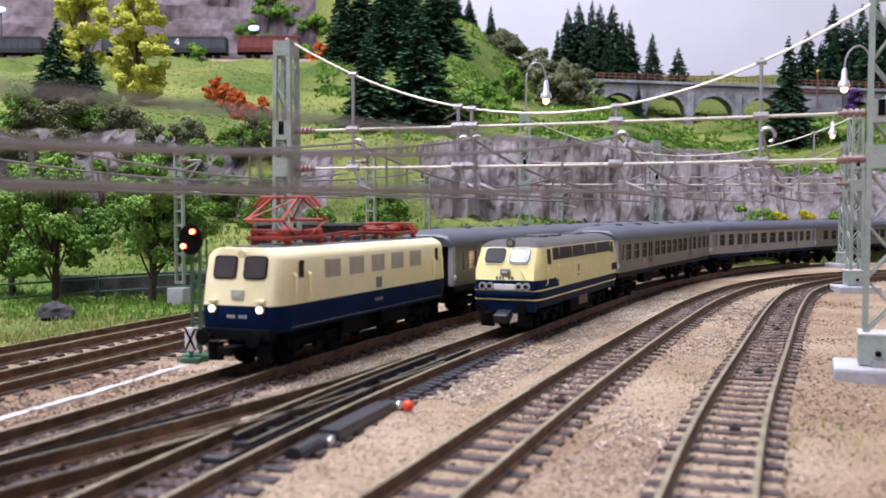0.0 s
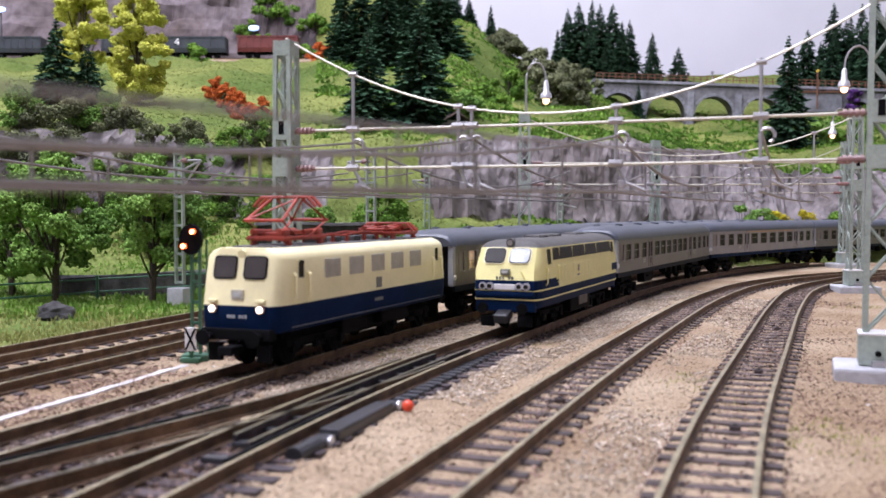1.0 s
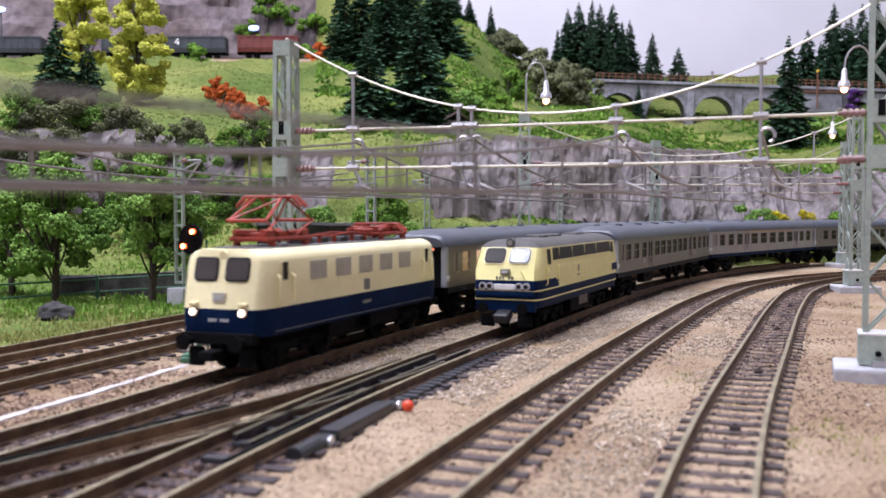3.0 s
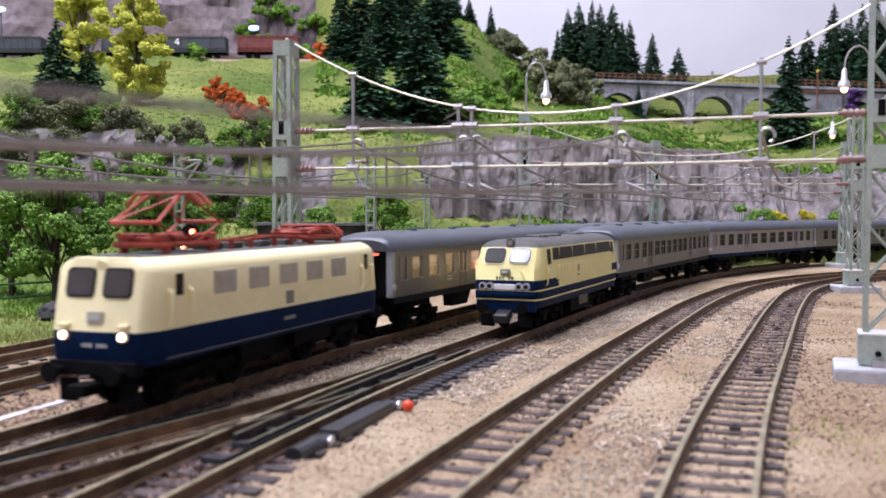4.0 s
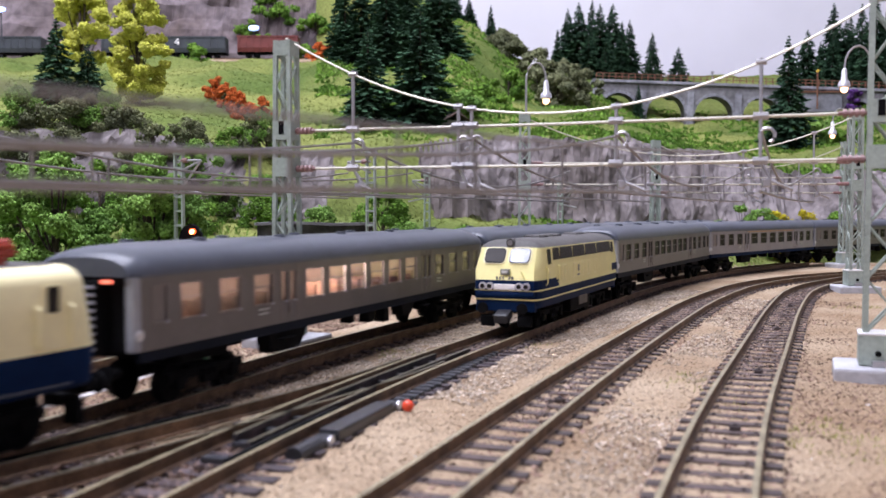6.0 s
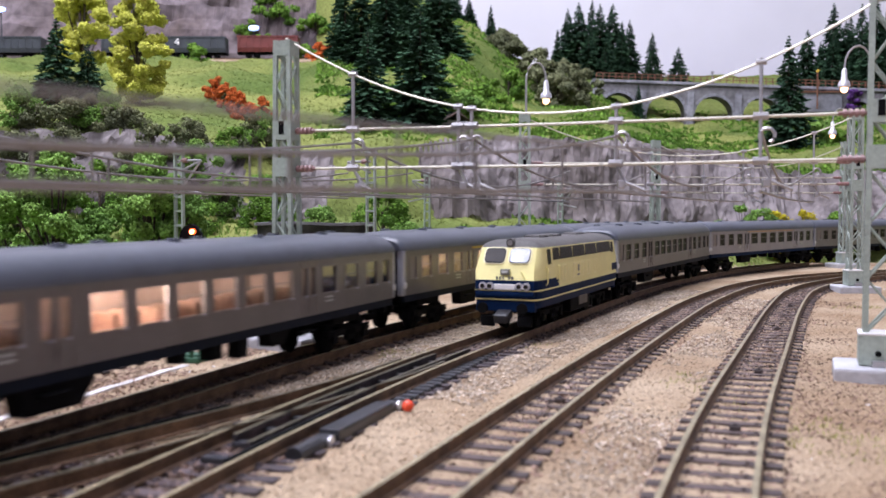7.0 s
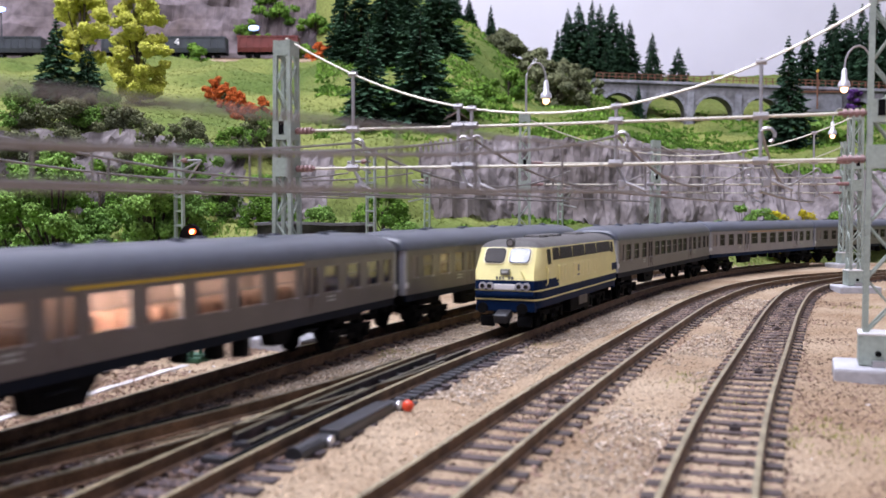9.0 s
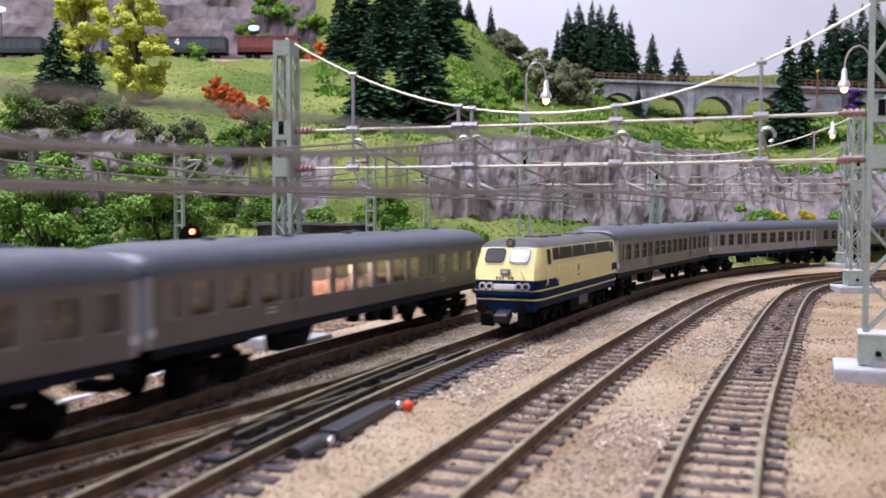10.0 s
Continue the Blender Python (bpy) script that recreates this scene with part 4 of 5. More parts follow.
    for e in (-1, 1):
        lean = Matrix.Rotation(-e * 0.609, 4, "Y")
        for s in (-1, 1):
            w = part("windscreen", rrect(bmesh.new(), 5.3, 4.3, 0.9, 0.6, Matrix.Translation((e * 45.95, s * 3.5, 20.3)) @ lean), GLASS_GLARE if s * e > 0 else GLASS_DARK, L,
                     "windscreen with painted reflection" if s * e > 0 else "dark windscreen")
            part("window_frame", rrect(bmesh.new(), 5.75, 4.75, 1.1, 0.5, Matrix.Translation((e * 45.90, s * 3.5, 20.3)) @ lean), BLACK, w, "black rubber frame")
            part("window_rim", rrect(bmesh.new(), 6.35, 5.3, 1.3, 0.4, Matrix.Translation((e * 45.80, s * 3.5, 20.3)) @ lean), CREAM, w, "pale raised window rim")
            for k, yy in enumerate((4.1, 6.1)):
                h = part("headlight", bm_rod((e * 47.6, s * yy, 12.3), (e * 49.3, s * yy, 12.3), 1.05, 16), LAMP_SILVER, L, "silver-ringed lamp")
                part("lens", bm_rod((e * 49.25, s * yy, 12.3), (e * 49.5, s * yy, 12.3), 0.62, 12), GLASS_DARK, h)
            part("guard", bm_box((e * 47.2, s * 5.2, 3.0), (1.2, 4.0, 3.2), 0.3), BLACK, L)
        part("front_plate", bm_box((e * 48.8, 0, 12.1), (0.8, 6.0, 1.6), 0.25), WHITE, L, "pale grey lamp bar")
        part("blue_apron", bm_box((e * 47.6, 0, 10.2), (3.0, 16.5, 1.6), 0.5), NAVY, L)
        part("emblem", bm_box((e * 48.2, 0, 16.1), (0.9, 2.6, 1.6), 0.2), EMBLEM, L, "grey emblem plate")
        part("emblem_bar", bm_box((e * 48.35, 0, 16.1), (0.9, 1.7, 0.7), 0.1), LETTER, L)
        bm = bmesh.new()
        for k in range(6):
            if k != 3:
                box(bm, (e * 48.3, -2.2 + k * 0.85, 14.5), (0.5, 0.5, 0.8))
        part("number_bar", bm, EMBLEM, L, "dark lettering bars")
        part("wiper", tube(bmesh.new(), [(e * 48.4, 6.0, 13.6), (e * 48.3, 4.4, 16.4)], 0.2), CREAM_B, L)
        part("top_lamp", bm_rod((e * 41.2, 0, 24.0), (e * 44.2, 0, 23.8), 1.15, 14), LOCO_ROOF, L)
        part("top_lens", bm_rod((e * 44.1, 0, 23.8), (e * 44.45, 0, 23.78), 0.75, 12), STEEL, L)
        part("buffer_beam", bm_box((e * 47.2, 0, 6.8), (2.2, 16.5, 2.6), 0.3), NAVY, L, "dark blue buffer beam")
        buffers(L, e * 47.8, e, 6.6)
        part("coupler", bm_box((e * 50.0, 0, 4.4), (4.6, 4.0, 2.4), 0.5, Matrix.Rotation(e * 0.3, 4, "Y")), mat("coupler_grey", (0.03, 0.03, 0.034), 0.5), L, "dark grey hook coupler")
        bogie(L, e * 27, 17.5, 3.2)
    part("underframe", bm_box((0, 0, 6.3), (88, 12, 2.0)), BLACK, L)
    return L


def on_line(line, s_front, s_rear):
    """Pose of a vehicle whose pivots stand at two places on a line, its front first."""
    x0, y0, _ = line.at(s_front)
    x1, y1, _ = line.at(s_rear)
    ang = math.degrees(math.atan2(y0 - y1, x0 - x1))
    return mm_pose((x0 + x1) / 2, (y0 + y1) / 2, 0, ang)


E_LOCO = electric_loco()
E_LOCO.scale = (1.03, 1.0, 1.0)
COACH_LENGTH = 1.018
COACH_1 = coach(True, None, "silver-grey passenger coach with warm lit windows and dark roof", (22,))
COACH_2 = coach(True, YELLOW_LINE, "silver-grey passenger coach with yellow class line, lit windows", (25,))
COACH_3 = coach(True, None, "silver-grey passenger coach with one bright lit window", (23,), None)
D_LOCO = diesel_loco()
DARK_COACH = coach(False, None, "silver-grey passenger coach with opaque dark windows behind the diesel")
DARK_COACH_FIRST = coach(False, ORANGE_LINE, "silver coach with lilac reflected light in its paint, faded orange class line, opaque dark windows", wall=SILVER_SHEEN, sole=NAVY)

for ob in (COACH_1, COACH_2, COACH_3, DARK_COACH, DARK_COACH_FIRST):
    ob.scale = (COACH_LENGTH, 1, 1)

# the standing train on track 3
D_LOCO.matrix_basis = on_line(LINE_C, 323.3 - 46 - 26, 323.3 - 46 + 26)
D_LOCO.scale = (0.95, 0.95, 0.95)
for k, ob in enumerate((DARK_COACH, DARK_COACH_FIRST)):
    mid = 321.0 + 3.5 + 82 + k * 166.0
    ob.matrix_basis = on_line(LINE_C, mid - 59, mid + 59)
copy_thing(DARK_COACH, on_line(LINE_C, 321.0 + 3.5 + 82 + 2 * 166.0 - 59, min(759, 321.0 + 3.5 + 82 + 2 * 166.0 + 59)))


# ---- overhead line: lattice masts, cross spans, wires ----
def lattice(bm, h, w0, w1, depth0, depth1, z0=0.0, bay=5.2, chord=0.5, lace=0.27):
    """Four tapering angle chords with zigzag lacing on all sides."""
    def corner(sx, sy, z):
        t = (z - z0) / h
        return Vector((sx * (w0 + (w1 - w0) * t) / 2, sy * (depth0 + (depth1 - depth0) * t) / 2, z))
    for sx in (-1, 1):
        for sy in (-1, 1):
            a, b = corner(sx, sy, z0), corner(sx, sy, z0 + h)
            loft(bm, [[p + Vector(o) for o in ((-chord, -chord, 0), (chord, -chord, 0), (chord, chord, 0), (-chord, chord, 0))] for p in (a, b)])
    n = int(h / bay)
    for k in range(n):
        za, zb = z0 + h * k / n, z0 + h * (k + 1) / n
        f = 1 if k % 2 else -1
        for sy in (-1, 1):
            rod(bm, corner(f, sy, za), corner(-f, sy, zb), lace, 5)
        for sx in (-1, 1):
            rod(bm, corner(sx, f, za), corner(sx, -f, zb), lace, 5)
    return bm


def tower_mast(x, y, turn, h=75.0, plates=(51.0, 42.0), label="grey-green lattice catenary mast on a concrete footing", group="lattice masts"):
    T = thing("catenary_mast", label, "mast", mm_pose(x, y, GROUND_Z, turn), group)
    part("footing", bm_box((0, 0, 0.4), (16.5, 16.5, 4.4), 0.6), CONCRETE, T, "pale concrete footing")
    part("foot_box", bm_box((0, 0, 5.8), (7.2, 7.2, 6.2), 0.25), MAST, T, "painted foot casing")
    part("foot_rim", bm_box((0, 0, 9.0), (7.4, 7.4, 0.5), 0.15), WHITE, T, "white rim")
    part("bolt", bm_rod((0, -3.5, 5.2), (0, -4.0, 5.2), 0.6, 8), BLACK, T)
    part("clamp", bm_box((0.2, -4.4, 3.2), (2.8, 1.0, 1.4), 0.3), STEEL, T)
    part("lattice", lattice(bmesh.new(), h - 9, 4.7, 3.6, 4.7, 3.6, 9.0), MAST, T, "laced lattice shaft")
    for z, hh in [(p - 0.6 - GROUND_Z, 4.6) for p in plates] + [(h - 2.0, 3.6)]:
        w = 4.7 - 1.1 * (z - 9) / (h - 9)
        for s in (-1, 1):
            part("gusset_plate", bm_box((s * (w / 2 + 0.45), 0, z), (0.3, w, hh), 0.05), MAST, T)
            part("gusset_plate", bm_box((0, s * (w / 2 + 0.45), z), (w * 0.98, 0.3, hh), 0.05), MAST, T)
            if hh > 4 and z > 50:
                part("slot", bm_box((0, s * (w / 2 + 0.62), z + 0.6), (1.4, 0.1, 3.2)), BLACK, T, "dark slot")
    return T


def slim_mast(x, y, turn, h=55.0, arm=9.0, label="slim grey-green ladder mast with cantilever arm"):
    T = thing("slim_mast", label, "mast", mm_pose(x, y, GROUND_Z, turn), "slim masts")
    bm = bmesh.new()
    for s in (-1, 1):
        box(bm, (s * 1.5, 0, 4 + h / 2), (0.6, 1.5, h - 8))
    for k in range(int(h / 5) - 1):
        box(bm, (0, 0, 8.5 + k * 5.0), (2.6, 1.3, 0.8))
    box(bm, (0, 0, h - 0.8), (3.8, 2.4, 2.4), 0.3)
    part("shaft", bm, MAST, T)
    part("footing", bm_box((0, 0, 3.0), (6.5, 6.5, 7.5), 0.4), CONCRETE, T, "pale concrete block")
    bm = bmesh.new()
    rod(bm, (0, 0, h - 8), (arm, 0, h - 4), 0.45)
    rod(bm, (0, 0, h - 4), (arm, 0, h - 4), 0.4)
    rod(bm, (0, 0, h - 15), (arm, 0, h - 4), 0.45)
    rod(bm, (1.5, 0, h - 14), (arm + 2.5, 0, h - 16), 0.4)
    part("cantilever", bm, STEEL, T, "silver cantilever arm")
    part("insulator", bm_rod((1.2, 0, h - 4), (3.4, 0, h - 4), 0.9, 8), INSULATOR, T)
    return T


def sag(a, b, drop, n=14):
    a, b = Vector(a), Vector(b)
    return [a.lerp(b, k / n) - Vector((0, 0, drop * 4 * (k / n) * (1 - k / n))) for k in range(n + 1)]


def cross_span(pa, pb, z_top, drop, z_bars, hooks, label, r_top=0.27, low=0.4):
    """Span between two masts: drooping rope, two straight bars with insulators, hanger posts with hooks over each track."""
    S = thing("cross_span", label, "catenary span")
    a, b = Vector((*pa, 0)), Vector((*pb, 0))
    d = (b - a).normalized()
    rope = sag(a + Vector((0, 0, z_top)), b + Vector((0, 0, z_top)), drop, 40)
    part("rope", tube(bmesh.new(), rope, r_top, 6), WIRE_BRIGHT, S, "bright drooping carrier rope")
    for z, r in zip(z_bars, (0.33, 0.33)):
        part("bar", tube(bmesh.new(), [a + d * 3 + Vector((0, 0, z)), a.lerp(b, 0.5) + Vector((0, 0, z - 0.3)), b - d * 3 + Vector((0, 0, z))], r, 8), WIRE_BRIGHT, S, "bright straight cross bar")
        for p, e in ((a, 1), (b, -1)):
            bm = bmesh.new()
            for k in range(4):
                rod(bm, p + d * e * (3.0 + k * 1.1) + Vector((0, 0, z)), p + d * e * (3.7 + k * 1.1) + Vector((0, 0, z)), 0.85, 10)
            rod(bm, p + d * e * 2.6 + Vector((0, 0, z)), p + d * e * 8.0 + Vector((0, 0, z)), 0.5, 8)
            part("insulator", bm, INSULATOR, S, "brown ribbed insulator")
    for f in hooks:
        p = a.lerp(b, f)
        zr = z_top - drop * 4 * f * (1 - f)
        bm = bmesh.new()
        rod(bm, p + Vector((0, 0, z_bars[1] - 0.5)), p + Vector((0, 0, zr + 0.8)), low, 8)
        h = part("hanger", bm, STEEL, S, "grey hanger post")
        bm = bmesh.new()
        for z in (z_bars[0], z_bars[1], zr):
            r = 0.6 if z == zr else 0.85
            rod(bm, p - d * 1.5 * (r / 0.85) + Vector((0, 0, z)), p + d * 1.5 * (r / 0.85) + Vector((0, 0, z)), r, 8)
        part("clamp", bm, STEEL, h, "clamp")
        bm = bmesh.new()
        c = p + d * 1.3 + Vector((0, 0, z_bars[0] - 4.0))
        tube(bm, [c + d * (math.cos(t) * 1.5) + Vector((0, 0, math.sin(t) * 1.5)) for t in np.linspace(-1.2, 3.9, 12)], 0.42, 6)
        part("hook", bm, STEEL, h, "curled wire hook")
        bm = bmesh.new()
        tube(bm, [p + Vector((0, 0, z_bars[1])), p + d * 2.2 + Vector((0, 0, z_bars[1] - 4.2)), p + d * 6.5 + Vector((0, 0, z_bars[1] - 6.0))], 0.38, 6)
        box(bm, p + d * 1.2 + Vector((0, 0, z_bars[1] - 4.6)), (1.6, 1.2, 1.8), 0.3)
        part("steady_arm", bm, STEEL, h)
    return S


def place_s(line, p, d):
    """s on a line where it crosses the straight line through p with direction d."""
    n = Vector((-d[1], d[0]))
    v = (line.x - p[0]) * n.x + (line.y - p[1]) * n.y
    i = int(np.argmax(v > 0)) or 1
    t = -v[i - 1] / (v[i] - v[i - 1])
    return float(line.s[i - 1] + t * (line.s[i] - line.s[i - 1]))


M1L, M1R = (-38.5, 244.0), (87.0, 197.0)
M2L, M2R = (34.5, 419.0), (171.0, 410.0)
M3L, M3R = (124.0, 578.0), (240.0, 590.0)
M0L, M0R = (-125.0, 26.0), (16.0, -30.0)


def frac(line, a, b):
    d = (b[0] - a[0], b[1] - a[1])
    s = place_s(line, a, d)
    x, y, _ = line.at(s)
    return s, ((x - a[0]) * d[0] + (y - a[1]) * d[1]) / (d[0] ** 2 + d[1] ** 2)


def turn_of(a, b):
    return math.degrees(math.atan2(b[1] - a[1], b[0] - a[0]))


tower_mast(*M1L, turn_of(M1L, M1R))
tower_mast(*M1R, turn_of(M1L, M1R), h=79)
tower_mast(*M2L, turn_of(M2L, M2R))
tower_mast(*M2R, turn_of(M2L, M2R))
tower_mast(*M3L, turn_of(M3L, M3R))
cross_span(M1L, M1R, 73.0, 20.5, (50.3, 41.1), [frac(l, M1L, M1R)[1] for l in (LINE_D, LINE_C, LINE_B, LINE_A)] + [0.335],
           "bright wire cross span with hooks between lattice masts")
cross_span(M2L, M2R, 70.5, 16.5, (51.2, 42.2), [frac(l, M2L, M2R)[1] for l in (LINE_C, LINE_B, LINE_A)],
           "second wire cross span with hooks between lattice masts", 0.3)
cross_span(M3L, M3R, 70.5, 14.0, (51.0, 42.0), [0.25, 0.5, 0.75], "far wire cross span with hooks", 0.3)


def overhead(line, s0, s1, z_mess, z_cont, drop, label, n_drop=5, cont_end=None, r=0.34, mess_end=None):
    """Carrier and contact wire over one track from mast to mast, with droppers."""
    W = thing("overhead_wire", label, "overhead wire")
    zc1 = z_cont if cont_end is None else cont_end
    mess, cont = [], []
    for k in range(25):
        t = k / 24
        x, y, _ = line.at(s0 + (s1 - s0) * t)
        mess.append((x, y, z_mess + ((mess_end or z_mess) - z_mess) * t - drop * 4 * t * (1 - t)))
        cont.append((x, y, z_cont + (zc1 - z_cont) * t))
    part("carrier_wire", tube(bmesh.new(), mess, r, 6), WIRE_DARK, W, "dull carrier wire")
    part("contact_wire", tube(bmesh.new(), cont, r, 6), WIRE_DARK, W, "dull contact wire")
    for k in range(1, n_drop + 1):
        i = round(24 * k / (n_drop + 1))
        part("dropper", bm_rod(cont[i], mess[i], r * 0.75, 5), WIRE_DARK, W)
    return W


for l, nm in ((LINE_A, "first"), (LINE_B, "second"), (LINE_C, "third")):
    overhead(l, frac(l, M1L, M1R)[0], frac(l, M2L, M2R)[0], 47.5, 34.8, 8.5, "dull wires with droppers above the %s yard track" % nm)
sD = frac(LINE_D, M1L, M1R)[0]
overhead(LINE_D, sD, sD + 190, 47.5, 34.8, 8.5, "dull wires with droppers above the electric train's track")
for l, cz, mz in ((LINE_B, 31.6, 34.0), (LINE_C, 32.8, 35.6), (LINE_D, 34.0, 37.4)):
    s1 = frac(l, M1L, M1R)[0]
    overhead(l, s1 - 190, s1, mz, cz, 2.5, "dull wires running towards the viewer above the yard", 3, 34.8, 0.28, 47.0)
LINE_H = Line(-25.5, 4.0, (0, 300), (21.5, 21.5), back=5, length=300)
overhead(LINE_H, 4, 236, 33.6, 30.9, 0.6, "thin dull wires passing close beside the viewer", 3, 35.0, 0.17, 44.0)
overhead(LINE_F, 20, 260, 46.0, 36.0, 6.0, "dull wires above the rear track", 4)
overhead(LINE_E, 20, 260, 46.0, 36.0, 6.0, "dull wires above the rearmost track", 4)
slim_mast(-92.0, 345.0, -20, 55)
slim_mast(-25.5, 350.0, 160, 55)
slim_mast(-9.0, 560.0, 160, 55)
slim_mast(76.0, 640.0, -30, 52)


# ---- lamps on the masts ----
def goose_lamp(x, y, z, turn, h=22.0, reach=7.5, label="silver goose-neck lamp with warm lit bulb on a mast"):
    T = thing("yard_lamp", label, "lamp", mm_pose(x, y, z, turn), "yard lamps")
    pts = [(0, 0, 0), (0, 0, h * 0.62)] + [(reach / 2 - math.cos(t) * reach / 2, 0, h * 0.62 + math.sin(t) * h * 0.3) for t in np.linspace(0.3, math.pi, 8)]
    part("neck", tube(bmesh.new(), pts, 0.45, 8), STEEL, T, "curved silver pipe")
    bm = bmesh.new()
    z0 = h * 0.62
    prof = [(0.6, z0), (1.0, z0 - 0.6), (1.3, z0 - 4.6), (2.2, z0 - 5.6), (2.5, z0 - 7.4), (1.9, z0 - 7.9)]
    loft(bm, [[(reach + math.cos(k * math.tau / 14) * r, math.sin(k * math.tau / 14) * r, zz) for k in range(14)] for r, zz in prof])
    part("shade", bm, LAMP_SILVER, T, "silver lamp housing", smooth=True)
    bm = bmesh.new()
    bmesh.ops.create_icosphere(bm, subdivisions=2, radius=1.5, matrix=Matrix.Translation((reach, 0, z0 - 8.6)))
    part("bulb", bm, BULB, T, "glowing warm bulb")
    return T


goose_lamp(M2L[0] + 0.6, M2L[1], 70.5, 0, 25, 8.4)
goose_lamp(177.0, 410.0, 70.5, 180, 31, 11.4)
goose_lamp(240.0, 588.0, 68.0, 180, 26, 9.0)
tower_mast(*M3R, turn_of(M3L, M3R))
for x, y, z in ((-528.0, 1190.0, 272.0), (-226.0, 1190.0, 250.0)):
    T = thing("line_lamp", "small lamp post with blue-white light above wagons", "lamp", mm_pose(x, y, 205))
    part("post", bm_rod((0, 0, -8), (0, 0, z - 205), 0.9, 8), SLATE, T)
    bm = bmesh.new()
    bmesh.ops.create_icosphere(bm, subdivisions=2, radius=4.5, matrix=Matrix.Translation((0, -2, z - 205)) @ Matrix.Diagonal((1.5, 0.7, 0.75, 1)))
    part("bulb", bm, LED_BLUE, T, "blue-white glowing lamp")


# ---- signal and track sign between the lines ----
def colour_signal():
    T = thing("light_signal", "black colour-light signal showing two red lamps on a green post", "signal", mm_pose(-55.0, 219.5, GROUND_Z - 0.1))
    part("foot", bm_box((0, 0, 0.8), (6, 5, 1.8), 0.4), MAST_GREEN, T)
    bm = bmesh.new()
    for s in (-1, 1):
        box(bm, (s * 0.9, 0, 15), (0.5, 1.4, 29))
    for k in range(6):
        box(bm, (0, 0, 4 + k * 4.6), (1.8, 0.9, 0.6))
    part("post", bm, MAST_GREEN, T, "green post")
    secs = []
    for yy, f in ((-1.2, 1.0), (0.6, 1.0), (1.0, 0.8)):
        secs.append([(-0.9 + math.cos(t) * 2.5 * f, yy, 27.2 + math.sin(t) * 3.4 * f) for t in np.linspace(0, math.tau, 18, endpoint=False)])
    head = part("head", loft(bmesh.new(), secs), BLACK, T, "black rounded signal head")
    for x, z in ((-0.3, 28.9), (-2.3, 25.7)):
        lamp = part("lamp", bm_rod((x, -1.2, z), (x, -2.0, z), 0.66, 12), LENS_RED, head, "glowing red lamp")
        part("core", bm_rod((x, -1.9, z), (x, -2.2, z), 0.42, 12), SIGNAL_CORE, lamp, "bright lamp core")
    part("ladder", tube(bmesh.new(), [(2.4, 0.8, 1), (2.2, 0.8, 27)], 0.25), MAST_GREEN, T)


colour_signal()
T = thing("track_sign", "small white board with black crossed lines beside the track", "sign", mm_pose(-55.4, 216.0, GROUND_Z))
part("board", bm_box((0, 0, 5.2), (2.5, 0.5, 5.2), 0.1), SIGN_FACE, T, "white board")
bm = bmesh.new()
for s in (-1, 1):
    rod(bm, (-1.1 * s, -0.35, 2.8), (1.1 * s, -0.35, 7.6), 0.24, 5)
part("cross", bm, BLACK, T, "black crossed lines")
part("post", bm_rod((0, 0.3, 0), (0, 0.3, 4), 0.5, 6), MAST_GREEN, T)
part("foot", bm_box((0, 0.3, 0.6), (4.4, 3.0, 1.2), 0.3), MAST_GREEN, T)
EDGE_WAY = ((-112, 22), (-83.0, 109.0), (-70.5, 156.0), (-62, 186), (-55.5, 212))
edge_secs = []
for k in range(81):
    y = 22 + 190 * k / 80
    x = float(np.interp(y, [q[1] for q in EDGE_WAY], [q[0] for q in EDGE_WAY])) + 0.3 * noise.noise(Vector((y * 0.09, 0, 1)))
    w = 1.0 + 0.45 * noise.noise(Vector((y * 0.12, 4, 0)))
    top = -2.32 + 0.3 * noise.noise(Vector((y * 0.16, 0, 7)))
    edge_secs.append([(x - w, y, -3.4), (x + w, y - 0.4, -3.4), (x + w * 0.8, y - 0.4, top), (x - w * 0.8, y, top)])
part("white_edging", loft(bmesh.new(), edge_secs), PLASTER)
tagged(bpy.data.objects["white_edging"], "long low white plaster edging between the tracks", "edging", "", "structure")


# ---- turnout fittings: second route, blades, switch motors ----
def turnout():
    T = thing("turnout", "dark turnout with black sleepers, switch blades and check rail", "turnout", kind="structure")
    for off in (-4.9, 4.9):
        part("rail", rail_mesh(bmesh.new(), LINE_G, off, 0, 205), [RAIL_RUST, RAIL_OLIVE], T)
    part("check_rail", rail_mesh(bmesh.new(), LINE_G, -6.6, 96, 149, 4), [BLACK, BLACK], T, "black check rail")
    part("check_rail", rail_mesh(bmesh.new(), LINE_C, 3.6, 95, 130, 4), [BLACK, BLACK], T, "black check rail")
    part("frog_plate", loft(bmesh.new(), [[LINE_C.at(s, o)[:2] + (z,) for o, z in ((-3.6, -2.2), (3.0, -2.2), (3.0, -1.75), (-3.6, -1.75))] for s in np.linspace(128, 196, 10)]), TURNOUT_BED, T, "dark glossy plastic turnout bed")
    for off, a, b in ((-2.2, 108, 190), (1.9, 104, 200)):
        part("closure_rail", rail_mesh(bmesh.new(), LINE_C, off, a, b), [SLEEPER_DARK, RAIL_OLIVE], T, "oily closure rail")
    for k in range(11):
        x, y, h = LINE_C.at(100 + k * 8.6, 0.4 - 0.25 * (k % 3))
        part("slide_chair", bm_box((0, 0, 0), (5.6, 1.8, 0.9), 0.25), TURNOUT_BED, T, "glossy black slide chair", at=mm_pose(x, y, -1.5, -math.degrees(h)))
    rng = random.Random(5)
    for k in range(26):
        s = 8 + k * 4.35
        x, y, h = LINE_G.at(s)
        ob = new("sleeper", SLEEPER_BLACK)
        ob.parent = T
        ob.matrix_basis = mm_pose(x, y, -0.2, -math.degrees(h) + rng.uniform(-1, 1))


